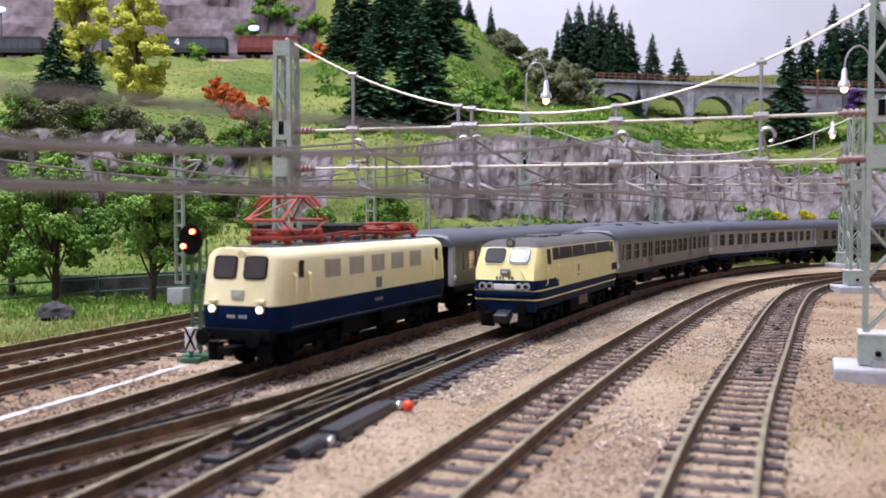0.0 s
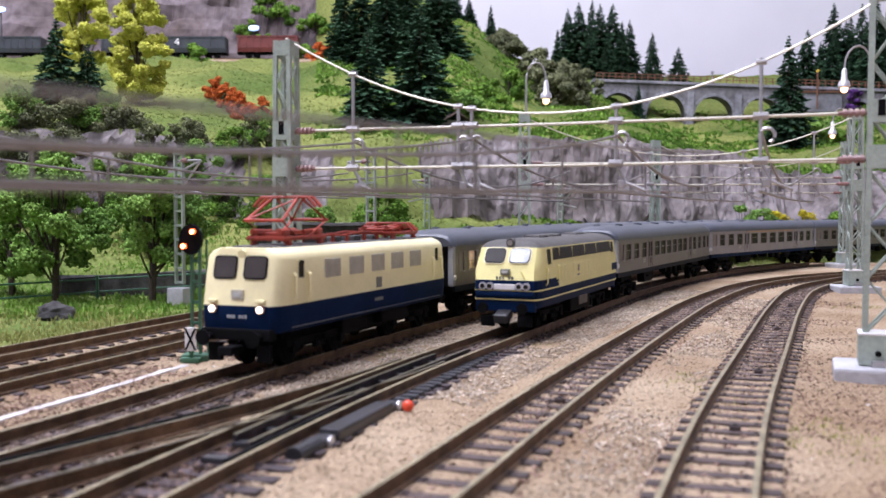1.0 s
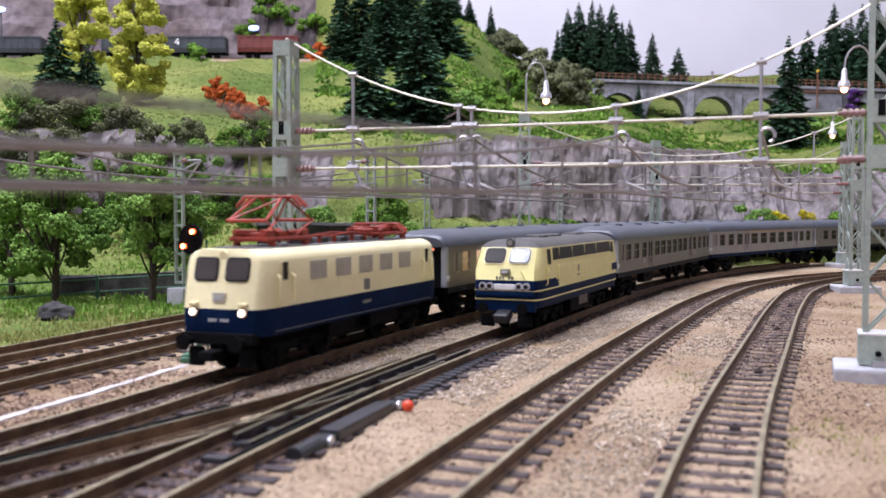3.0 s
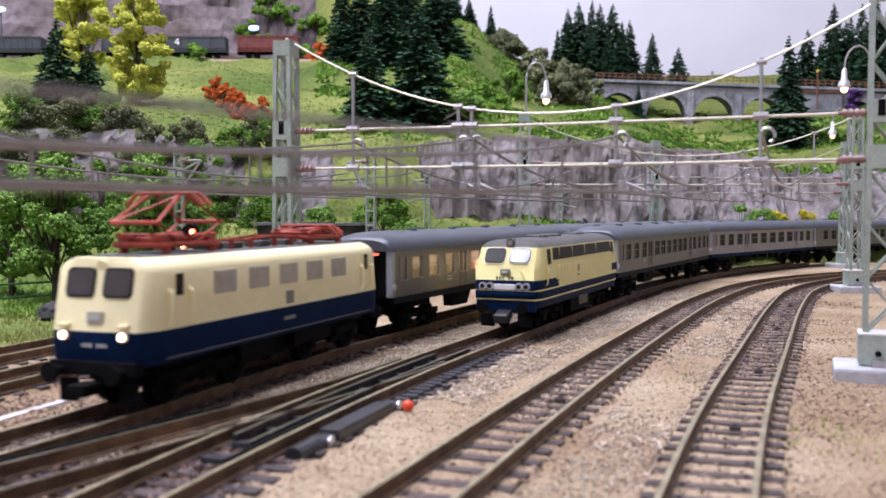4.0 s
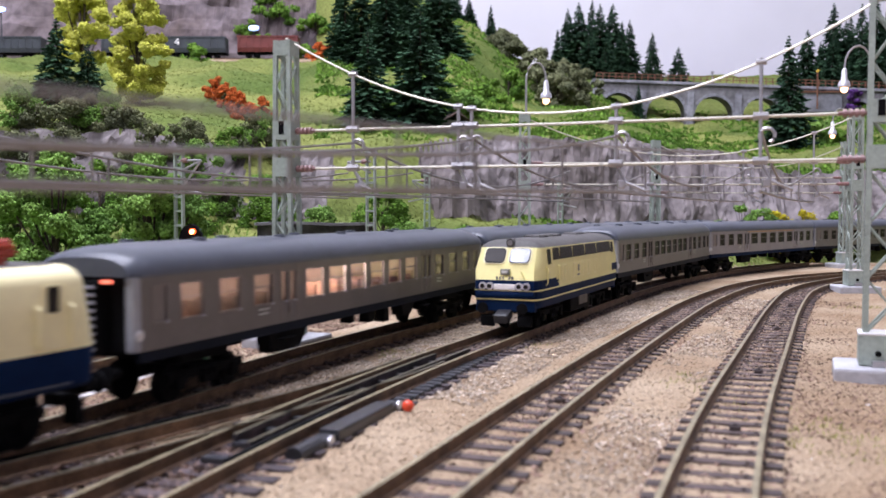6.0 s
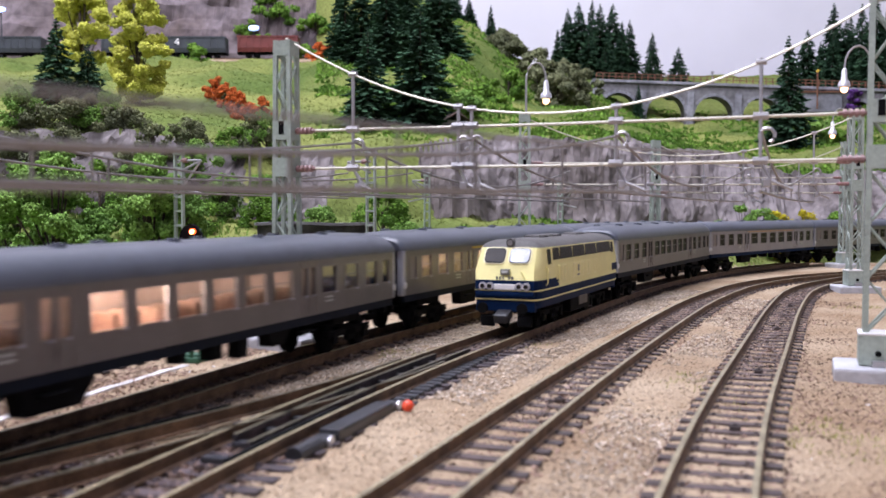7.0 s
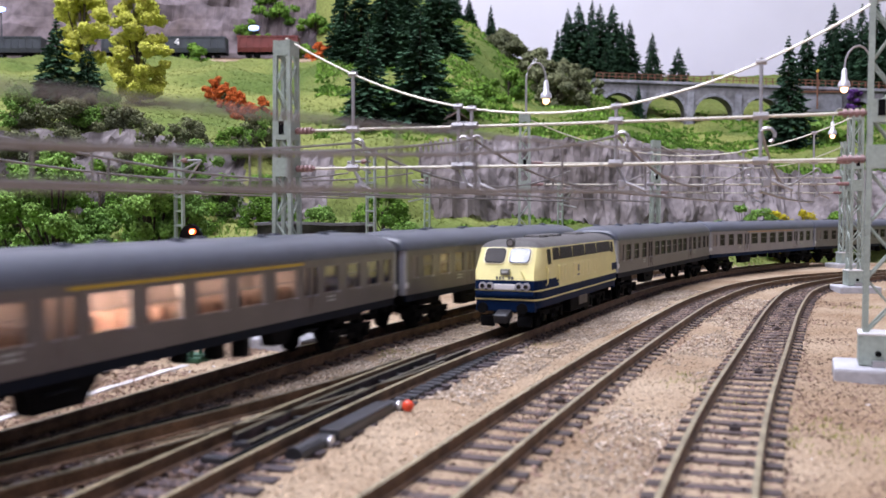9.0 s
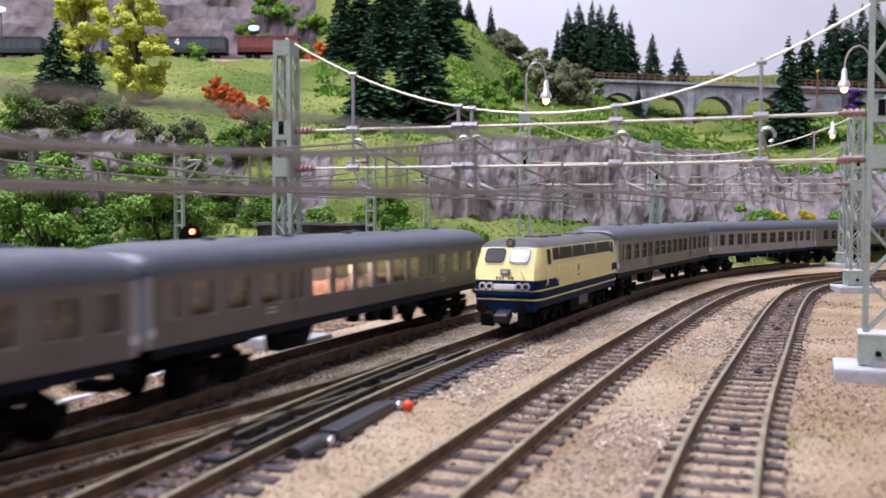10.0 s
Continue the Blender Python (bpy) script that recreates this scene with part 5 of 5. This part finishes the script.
turnout()


def switch_motor(s, off, length, ribs):
    x, y, h = LINE_C.at(s, off)
    T = thing("switch_motor", "long black switch motor box lying beside the track", "switch motor", mm_pose(x, y, -2.4, 90 - math.degrees(h)), "switch motors")
    part("casing", bm_box((0, 0, 0.9), (length, 3.2, 2.4), 0.45), MOTOR_BLACK, T)
    for e in (-1, 1):
        part("end_cap", bm_box((e * (length / 2 + 2.0), 0, 0.6), (4.2, 2.8, 1.9), 0.5), MOTOR_BLACK, T)
        part("screw", bm_rod((e * (length / 2 + 2.6), -1.3, 0.9), (e * (length / 2 + 2.6), -1.7, 0.9), 0.9, 10), LAMP_SILVER, T, "bright screw head")
    part("barrel", bm_rod((-length / 2 - 4, 0, 0.7), (-length / 2 - 11, 0, 0.6), 1.35, 12), MOTOR_BLACK, T, "round black barrel")
    for k in range(ribs):
        part("rib", bm_box((length / 2 + 6.0 + k * 3.3, 0.3 + 0.15 * (k % 2), 0.2), (2.0, 3.0, 1.5), 0.4), MOTOR_BLACK, T)
    return T


switch_motor(127.0, 8.4, 22, 20)
switch_motor(60.0, 9.0, 12, 3)
T = thing("lever_knob", "small orange-red knob at the switch motor", "knob", mm_pose(-5.6, 157.2, -0.55))
bm = bmesh.new()
bmesh.ops.create_icosphere(bm, subdivisions=2, radius=1.0)
part("knob", bm, RED_KNOB, T)


# ---- left foreground bank: low wall, fence, boulder ----
part("bank_wall", loft(bmesh.new(), [[(x, y, -4), (x + 3, y - 6, -4), (x + 3, y - 4, 5.5 + k % 2), (x, y + 1, 6.5 - k % 2)] for k, (x, y) in enumerate(((-146, 374), (-120, 395), (-95, 420), (-60, 470), (-30, 520)))]), BANK_STONE)
tagged(bpy.data.objects["bank_wall"], "low dark stone bank wall behind the fence", "wall", "", "structure")


T = thing("parapet", "low dark stone parapet on the grass bank", "wall")
bm = bmesh.new()
loft(bm, [[(x, y, 2), (x + 1.5, y - 7, 2), (x + 1.5, y - 7, zt), (x, y, zt)] for x, y, zt in ((-82, 436, 24.6), (-66, 440, 25.2), (-50, 444, 24.4), (-33, 448, 24.6))])
part("wall", bm, BANK_STONE, T, "dark weathered stone")
bm = bmesh.new()
loft(bm, [[(x - 1, y + 1, zt), (x + 1.5, y - 8.2, zt), (x + 1.5, y - 8.2, zt + 1.2), (x - 1, y + 1, zt + 1.2)] for x, y, zt in ((-82.5, 436, 24.6), (-66, 440, 25.2), (-50, 444, 24.4), (-32.5, 448, 24.6))])
part("coping", bm, VIADUCT_STONE, T, "grey coping")


def fence(points, label):
    T = thing("fence", label, "fence")
    for (a, b) in zip(points, points[1:]):
        for z in (3.5, 8.2):
            part("rail", bm_rod((a[0], a[1], z - 2.5), (b[0], b[1], z - 2.5), 0.35, 6), MAST_GREEN, T)
    for p in points:
        part("post", bm_box((p[0], p[1], 1.5), (1.0, 1.0, 11)), MAST_GREEN, T)


fence([(-210, 285), (-182, 308), (-154, 332), (-128, 365), (-100, 395), (-72, 425)], "low green post and rail fence on the grass bank")


def boulder(x, y, z, r, seed, material=ROCK, label="grey rough boulder on the grass"):
    bm = bmesh.new()
    bmesh.ops.create_icosphere(bm, subdivisions=3, radius=r)
    for v in bm.verts:
        n = noise.fractal(v.co / r * 1.1 + Vector((seed, 0, 0)), 0.7, 2.0, 3)
        v.co *= 1 + 0.35 * n
        v.co.z *= 0.7
    ob = part("boulder", bm, material)
    ob.matrix_basis = mm_pose(x, y, z)
    return tagged(ob, label, "boulder", "boulders")


boulder(-116, 294, -0.5, 5.5, 1, BANK_STONE)
boulder(-123, 308, -1.0, 4.5, 2, BANK_STONE)


# ---- trees ----
def leaf_cloud(rng, centres, per, size):
    vs, fs = [], []
    for cx, cy, cz, r in centres:
        for _ in range(int(per * (r / 8) ** 2)):
            out = Vector((rng.gauss(0, 1), rng.gauss(0, 1), rng.gauss(0, 1))).normalized()
            lump = 0.82 + 0.55 * noise.noise(Vector((cx, cy, cz)) * 0.31 + out * 2.3)
            v = out * r * lump * rng.uniform(0.72, 1.1)
            p = Vector((cx, cy, cz)) + Vector((v.x, v.y, v.z * 0.8))
            nrm = (out + Vector((rng.gauss(0, 1), rng.gauss(0, 1), rng.gauss(0, 1))) * 0.75).normalized()
            a = nrm.orthogonal().normalized()
            b = nrm.cross(a)
            s = size * rng.uniform(0.6, 1.3)
            k = len(vs)
            vs += [p + a * s, p + b * s, p - a * s * 0.8, p - b * s, p + nrm * s * 0.8]
            fs += [(k, k + 1, k + 4), (k + 1, k + 2, k + 4), (k + 2, k + 3, k + 4), (k + 3, k, k + 4)]
    return vs, fs


def limbs(rng, h, centres, r0):
    bm = bmesh.new()
    tube(bm, [(0, 0, -4), (rng.uniform(-1, 1), rng.uniform(-1, 1), h * 0.3), (rng.uniform(-2, 2), rng.uniform(-2, 2), h * 0.6)], r0, 8)
    for cx, cy, cz, r in centres[:14]:
        z = min(cz * 0.7, h * 0.5)
        tube(bm, [(0, 0, z * 0.6), (cx * 0.45, cy * 0.45, z * 0.85 + 2), (cx * 0.9, cy * 0.9, cz)], r0 * 0.3, 5)
    return bm


def broad_tree(name, label, h, spread, leaf, seed, low=0.35, per=110, size=1.5, n=26, r0=1.6, category="tree", clump=(0.26, 0.42)):
    rng = random.Random(seed)
    T = thing(name, label, category)
    centres = []
    for k in range(n):
        t = rng.random()
        z = h * (low + (1 - low) * t)
        w = spread * math.sin(math.pi * min(0.97, 0.22 + 0.74 * t)) * rng.uniform(0.35, 1.0)
        a = rng.uniform(0, math.tau)
        centres.append((math.cos(a) * w, math.sin(a) * w, z * 0.95, spread * rng.uniform(*clump)))
    part("trunk", limbs(rng, h, centres, r0), BARK, T)
    vs, fs = leaf_cloud(rng, centres, per, size)
    soup("crown", vs, fs, leaf, T)
    return T


def fir(label, h, w, seed):
    rng = random.Random(seed)
    T = thing("fir_tree", label, "tree", group="fir trees")
    part("trunk", bm_rod((0, 0, -6), (0, 0, h * 0.96), h * 0.016, 7, h * 0.003), BARK, T)
    vs, fs = [], []
    levels = int(h / 2.6)
    for j in range(levels):
        t = j / (levels - 1)
        z = h * (0.07 + 0.92 * t)
        r = w * (1 - t) ** 0.85 + 0.8
        for k in range(int(9 + 9 * (1 - t))):
            a = rng.uniform(0, math.tau)
            ln = r * rng.uniform(0.6, 1.12)
            dr = ln * rng.uniform(0.15, 0.45)
            ca, sa = math.cos(a), math.sin(a)
            for q in range(3):
                f0, f1 = 0.15 + q * 0.28, 0.45 + q * 0.28
                wd = ln * 0.13 * (1.2 - q * 0.25) + 0.5
                x0, x1 = ln * f0, ln * f1
                j1, j2 = rng.uniform(-.6, .6), rng.uniform(-.5, .9)
                n = len(vs)
                vs += [(ca * x0, sa * x0, z - dr * f0 + 0.5), (ca * x1 - sa * wd, sa * x1 + ca * wd, z - dr * f1 + j1),
                       (ca * x1 * 1.12, sa * x1 * 1.12, z - dr * f1 + j2), (ca * x1 + sa * wd, sa * x1 - ca * wd, z - dr * f1 - j1), (ca * x1 * .8, sa * x1 * .8, z - dr * f1 - 1.2)]
                fs += [(n, n + 1, n + 2), (n, n + 2, n + 3), (n, n + 4, n + 1), (n, n + 3, n + 4)]
    soup("crown", vs, fs, NEEDLE, T)
    return T


def stand_at(p, d, sink=1.0):
    """A ground place on the fan ray through column p at depth d."""
    q, _ = ground_point(px_u(p), d)
    return q[0], q[1], q[2] - sink


FIR_A = fir("tall dark green fir tree on the hill", 100, 25, 11)
FIR_B = fir("dense dark green fir tree on the hill", 84, 28, 12)
FIR_C = fir("slim dark green fir tree on the ridge", 92, 18, 13)
FIRS = (FIR_A, FIR_B, FIR_C)
first = {}


def put_fir(k, p, d, y_top, sort=None):
    """Fir on ray p at depth d whose tip is seen at height y_top on the fan's picture plane."""
    x, y, z = stand_at(p, d, 3)
    tip = EYE_Z + (375.7 - y_top) / 1748.0 * d
    j = k % 3 if sort is None else sort
    src = FIRS[j]
    h = (100, 84, 92)[j]
    sc = (tip - z) / h
    m = mm_pose(x, y, z, (k * 67) % 360)
    if j in first:
        ob = copy_thing(src, m)
    else:
        ob = first[j] = src
        ob.matrix_basis = m
    ob.scale = (sc, sc, sc)


FIR_ROWS = ((640, 1000, -60), (652, 705, 52), (612, 1000, -40), (700, 1080, -80), (744, 715, 4), (765, 1110, -70), (680, 1120, -90), (720, 1150, -60),
            (603, 1120, -40), (805, 1180, -30), (830, 1190, 0), (868, 1170, 12), (684, 960, -60), (778, 1060, -60),
            (985, 1240, 55), (1003, 1280, 18), (1022, 1260, 8), (1046, 1290, 4), (1060, 1250, 10), (1082, 1300, 10), (1098, 1260, 40), (1112, 1290, 38),
            (1040, 1230, 60), (1070, 1230, 70), (1152, 1270, 60), (1198, 1270, 85), (1128, 1120, 150), (1392, 900, 65), (1425, 1240, 55), (1448, 1280, 75), (1470, 1260, 8),
            (1492, 1240, 40), (1520, 1200, 10), (1545, 1150, -5), (1565, 1240, 20), (1500, 1300, 30), (1470, 1180, 60), (1545, 1260, 50), (1555, 1200, 60))
for k, (p, d, yt) in enumerate(FIR_ROWS):
    put_fir(k, p, d, yt)
put_fir(3, 105, 655, 34, 1)
put_fir(4, 160, 665, 76, 1)


def put(tree, p, d, scale=1.0, z=None, turn=0):
    x, y, zz = stand_at(p, d, 1.5)
    tree.matrix_basis = mm_pose(x, y, zz if z is None else z, turn)
    tree.scale = (scale, scale, scale)
    return tree


put(broad_tree("lime_tree", "bright yellow-green bushy tree on the meadow", 112, 25, LEAF_LIME, 21, 0.06, 480, 1.3, 70, clump=(0.2, 0.32)), 248, 735, 0.84)
put(broad_tree("lime_tree", "yellow-green tree beside dark fir", 105, 26, LEAF_LIME, 22, 0.2, 480, 1.4, 60, clump=(0.2, 0.32)), 150, 860, 0.95)
put(broad_tree("roadside_tree", "green leafy tree with bare trunk beside the fence", 58, 19, LEAF_MID, 23, 0.3, 1100, 0.8, 52, 1.3, clump=(0.16, 0.28)), 95, 352)
put(broad_tree("roadside_tree", "green leafy tree with leaning trunk beside the track", 58, 18, LEAF_MID, 24, 0.3, 1100, 0.8, 52, 1.3, clump=(0.16, 0.28)), 268, 356)
put(broad_tree("roadside_tree", "green leafy tree at the edge of the bank", 50, 16, LEAF_MID, 25, 0.22, 1100, 0.8, 44, 1.2, clump=(0.16, 0.28)), 22, 378)


def bush(name, label, h, spread, leaf, seed, p, d, n=14, per=330, size=0.75):
    b = broad_tree(name, label, h, spread, leaf, seed, 0.05, per * 1.5, size, int(n * 1.7), 0.7, "bush", (0.18, 0.32))
    put(b, p, d)
    b["group"] = "bushes"
    return b


rngb = random.Random(77)
for k in range(16):
    p = 30 + k * 53 + rngb.uniform(-14, 14)
    bush("bush", "leafy green bush at the foot of the rocks", rngb.uniform(16, 30), rngb.uniform(12, 20), (LEAF_FRESH, LEAF_MID, LEAF_FRESH)[k % 3], 100 + k, p, rngb.uniform(440, 510))
for k, p in enumerate((40, 130, 215)):
    bush("bush", "olive scrub bush on the rock ledge", rngb.uniform(12, 20), rngb.uniform(14, 20), LEAF_OLIVE, 130 + k, p, 530 + 12 * k, 12, 300, 0.9)
for k in range(18):
    p = 8 + k * 27 + rngb.uniform(-8, 8)
    bush("bush", "mixed green and olive scrub on the rock face", rngb.uniform(14, 24), rngb.uniform(11, 17), (LEAF_OLIVE, LEAF_MID, LEAF_OLIVE, LEAF_FRESH)[k % 4], 260 + k, p, rngb.uniform(505, 560))
for k, (p, d) in enumerate(((380, 800), (402, 775), (424, 745), (446, 715), (466, 690), (390, 790), (436, 728), (412, 760))):
    bush("flower_bush", "orange flowering bush on the meadow", 15 + (k % 3) * 3, 10, LEAF_ORANGE, 150 + k, p, d, 11, 420, 0.85)
for k, (p, d) in enumerate(((575, 1150), (585, 1170), (565, 1190))):
    bush("flower_bush", "orange flowering bush below the firs", 30, 14, LEAF_ORANGE, 160 + k, p, d, 9, 300, 1.3)
for k, (p, d, lf) in enumerate(((1345, 640, LEAF_MID), (1420, 650, LEAF_YELLOW), (1375, 650, LEAF_YELLOW), (1310, 650, LEAF_MID), (1475, 660, LEAF_FRESH))):
    bush("bush", "low bush behind the coaches" if lf is LEAF_MID else "yellow-green low bush behind the coaches", 34 if k < 2 else 30, 15, lf, 170 + k, p, d, 10, 300, 0.9)
for k, (p, d) in enumerate(((970, 1080), (1000, 1100), (1030, 1090), (950, 1100), (1020, 1060), (985, 1050), (905, 1140), (885, 1150))):
    bush("bush", "dark brown-green scrub on the ridge", 42 if k < 6 else 22, 24, LEAF_OLIVE, 190 + k, p, d, 12, 170, 1.7)
for k, (p, d) in enumerate(((480, 1260), (510, 1250), (450, 1255), (350, 1180), (540, 1210), (560, 1230))):
    bush("bush", "green bush on the cliff edge", 30, 22, LEAF_FRESH, 200 + k, p, d, 9, 180, 1.6)
for k, (p, d) in enumerate(((860, 900), (760, 800), (900, 960), (820, 760), (720, 760), (1440, 900), (1500, 920))):
    bush("bush", "fresh green shrub on the meadow slope", 16 + k % 3 * 6, 20, (LEAF_FRESH, LEAF_MID)[k % 2], 220 + k, p, d, 9, 200, 1.5)
bush("flower_bush", "small violet flowering bush near the ridge", 26, 12, LEAF_PURPLE, 240, 1508, 1120, 8, 130, 2.0)


# ---- wagons on the upper line ----
def hopper(x, y, z, turn, material, label, mark):
    T = thing("hopper_wagon", label, "wagon", mm_pose(x, y, z, turn), "hopper wagons")
    secs = [[(sx, -8, 7), (sx, 8, 7), (sx, 9.2, 12), (sx, 9.2, 25), (sx, -9.2, 25), (sx, -9.2, 12)] for sx in (-36, 36)]
    part("body", loft(bmesh.new(), secs), material, T)
    for k in range(9):
        part("rib", bm_box((-34 + k * 8.5, -9.5, 18), (1.2, 0.9, 14)), material, T)
    part("rim", bm_box((0, -9.4, 25), (74, 1.2, 1.6)), material, T)
    part("load", bm_box((0, 0, 25.2), (68, 16, 2.5), 1.0), BLACK, T)
    if mark:
        bm = bmesh.new()
        box(bm, (-20.2, -10.1, 19.5), (1.2, 0.3, 8))
        box(bm, (-21.5, -10.12, 18.2), (6.0, 0.3, 1.2))
        rod(bm, (-24.0, -10.1, 18.2), (-20.4, -10.1, 23.2), 0.6, 5)
        part("mark", bm, WHITE, T, "white figure on the side")
    part("underframe", bm_box((0, 0, 6), (74, 12, 2)), BLACK, T)
    for xx in (-24, -14, 14, 24):
        part("wheel", bm_rod((xx, -5.5, 3), (xx, 5.5, 3), 3, 14), BLACK, T)


for p, y, m_, lab in ((30, 1195, SLATE, "dark slate hopper wagon on the upper line"), (352, 1195, SLATE, "dark slate hopper wagon with white mark"), (478, 1190, RED_OXIDE, "red-brown hopper wagon on the upper line"), (240, 1195, SLATE, "dark slate hopper wagon behind the trees"), (-70, 1195, SLATE, "dark slate hopper wagon on the upper line")):
    hopper(px_u(p) * y, y, 214, 0, m_, lab, p == 352)
UPPER = Line(-900, 1192, (0, 700), (90, 90), back=10, length=760)
T = thing("upper_track", "track of the upper line on the hill ledge", "track", kind="structure")
for off in (-4.9, 4.9):
    part("rail", rail_mesh(bmesh.new(), UPPER, off, 0, 755, 40), [RAIL_RUST, RAIL_TOP], T, at=mm_pose(0, 0, 214))
part("roadbed", bm_box((-520, 1192, 205), (800, 26, 13.5), 2), STONE_CHIP, T)


# ---- viaduct ----
def viaduct():
    T = thing("viaduct", "grey stone arch viaduct with railing across the valley", "viaduct", mm_pose(px_u(1040) * 1150, 1150, 4, -3.0, 0, 2.4))
    pitch, r, top, base = 54.0, 21.5, 176.0, 60.0
    n = 6
    secs = []
    outline = [(0, base), (0, top), (n * pitch, top), (n * pitch, base)]
    x = n * pitch
    pts = []
    spring = top - 12 - r
    for k in reversed(range(n)):
        c = pitch * (k + 0.5)
        pts += [(c + r, base), (c + r, spring)]
        pts += [(c + math.cos(t) * r, spring + math.sin(t) * r) for t in np.linspace(0, math.pi, 15)[1:-1]]
        pts += [(c - r, spring), (c - r, base)]
    ring2 = outline + pts[0:]
    bm = bmesh.new()
    f = bm.faces.new([bm.verts.new((a, -12, b)) for a, b in ring2])
    ret = bmesh.ops.extrude_face_region(bm, geom=[f])
    bmesh.ops.translate(bm, vec=(0, 24, 0), verts=[v for v in ret["geom"] if isinstance(v, bmesh.types.BMVert)])
    part("arch_wall", bm, VIADUCT_STONE, T, "dark grey stone arches")
    for k in range(n):
        c = pitch * (k + 0.5)
        ringm = bmesh.new()
        ts = np.linspace(0, math.pi, 14)
        for a, b in zip(ts, ts[1:]):
            m0 = (a + b) / 2
            box(ringm, (c + math.cos(m0) * (r + 1.6), -12.2, spring + math.sin(m0) * (r + 1.6)), (3.6, 1.0, r * (b - a) * 0.9), 0, Matrix.Rotation(-m0, 4, "Y"))
        part("voussoir_ring", ringm, VIADUCT_LIGHT, T, "lighter arch stones")
    for k in range(n + 1):
        part("pilaster", bm_box((k * pitch, -13, (top + base) / 2 - 4), (7, 2.5, top - base - 8)), VIADUCT_LIGHT, T)
    part("parapet", bm_box((n * pitch / 2, 0, top + 1.4), (n * pitch + 8, 29, 3.0), 0.3), VIADUCT_LIGHT, T)
    bm = bmesh.new()
    for z in (6.5, 10.0):
        box(bm, (n * pitch / 2, -13.4, top + z), (n * pitch, 0.7, 0.8))
    for k in range(45):
        box(bm, (k * n * pitch / 44, -13.4, top + 6), (1.0, 0.9, 8.4))
    part("railing", bm, RUSTY_RAILING, T, "rusty brown railing")


viaduct()
T = thing("hut", "small hut with brown pitched roof on the slope", "hut", mm_pose(*stand_at(800, 715, 5), 15))
part("wall", bm_box((0, 0, 5), (20, 14, 12)), VIADUCT_LIGHT, T)
part("roof", loft(bmesh.new(), [[(x, -10, 10), (x, 0, 17), (x, 10, 10), (x, 0, 15.6)] for x in (-15, 15)]), WOOD_ROOF, T, at=Matrix.Rotation(radians(90), 4, "Z"))


# ---- small bits on the sleepers ----
for ln, s in ((LINE_A, 62), (LINE_A, 118), (LINE_A, 196), (LINE_A, 268), (LINE_B, 148), (LINE_B, 214), (LINE_B, 262)):
    x, y, h = ln.at(s, 0.6)
    T = thing("uncoupler_stud", "small dark brown stud between the rails", "stud", mm_pose(x, y, -1.95, -math.degrees(h)), "track studs")
    part("cap", bm_box((0, 0, 0.3), (1.7, 1.2, 0.9), 0.25), SLEEPER, T)
    part("pin", bm_rod((0, 0, 0.5), (0, 0, 1.0), 0.35, 8), SLEEPER_DARK, T)


# ---- bits at the right end of the viaduct ----
T = thing("retaining_wall", "low reddish stone retaining wall beyond the viaduct", "wall", mm_pose(px_u(1445) * 1120, 1120, 150, 4))
part("wall", bm_box((0, 0, 4), (52, 8, 22), 0.6), VIADUCT_LIGHT, T)
part("coping", bm_box((0, -0.5, 15.4), (55, 10, 2.0), 0.3), RUSTY_RAILING, T, "rusty brown coping")
T = thing("line_post", "slim rusty post with yellow cap beside the upper line", "post", mm_pose(px_u(1443) * 1110, 1110, 160))
part("pole", bm_rod((0, 0, -14), (0, 0, 28), 1.0, 8), RUSTY_RAILING, T)
part("cap", bm_box((0, 0, 28), (3, 2.4, 3), 0.4), YELLOW_LINE, T)
T = thing("line_post", "small grey post on the viaduct walkway", "post", mm_pose(px_u(1258) * 1146, 1146, 178))
part("pole", bm_rod((0, 0, 0), (0, 0, 13), 0.9, 8), STEEL, T)
part("cap", bm_box((0, 0, 13.5), (3, 2, 3), 0.3), STEEL, T)


# ---- what moves: the electric train pulls out on track 4 ----
REAR = [(0.0, 210.0), (2.7, 210.0), (2.8, 209.2), (3.0, 204.8), (3.3, 194.6), (3.8, 177.0), (4.0, 169.8), (4.5, 149.4), (5.0, 124.3), (5.5, 98.0), (6.0, 69.8),
        (6.5, 40.2), (7.0, 7.6), (7.5, -27.4), (8.0, -67.0), (8.5, -111.5), (9.0, -160.0), (9.5, -211.0), (10.0, -264.2)]


def motions():
    for ob, back, half in ((E_LOCO, -43.0, 24.0), (COACH_1, 89.5, 59.0), (COACH_2, 258.0, 59.0), (COACH_3, 426.5, 59.0)):
        rows = []
        for t, s in REAR:
            # once moving, the locomotive is shifted ahead to fit the camera's view
            view_shift = 3.0 * min(1.0, max(0.0, (t - 2.7) / 0.6)) + 1.6 * min(1.0, max(0.0, t - 4.5)) if ob == E_LOCO else 0.0
            rows.append((t, on_line(LINE_D, s + back - view_shift - half, s + back - view_shift + half)))
        walk(ob, rows)


motions()
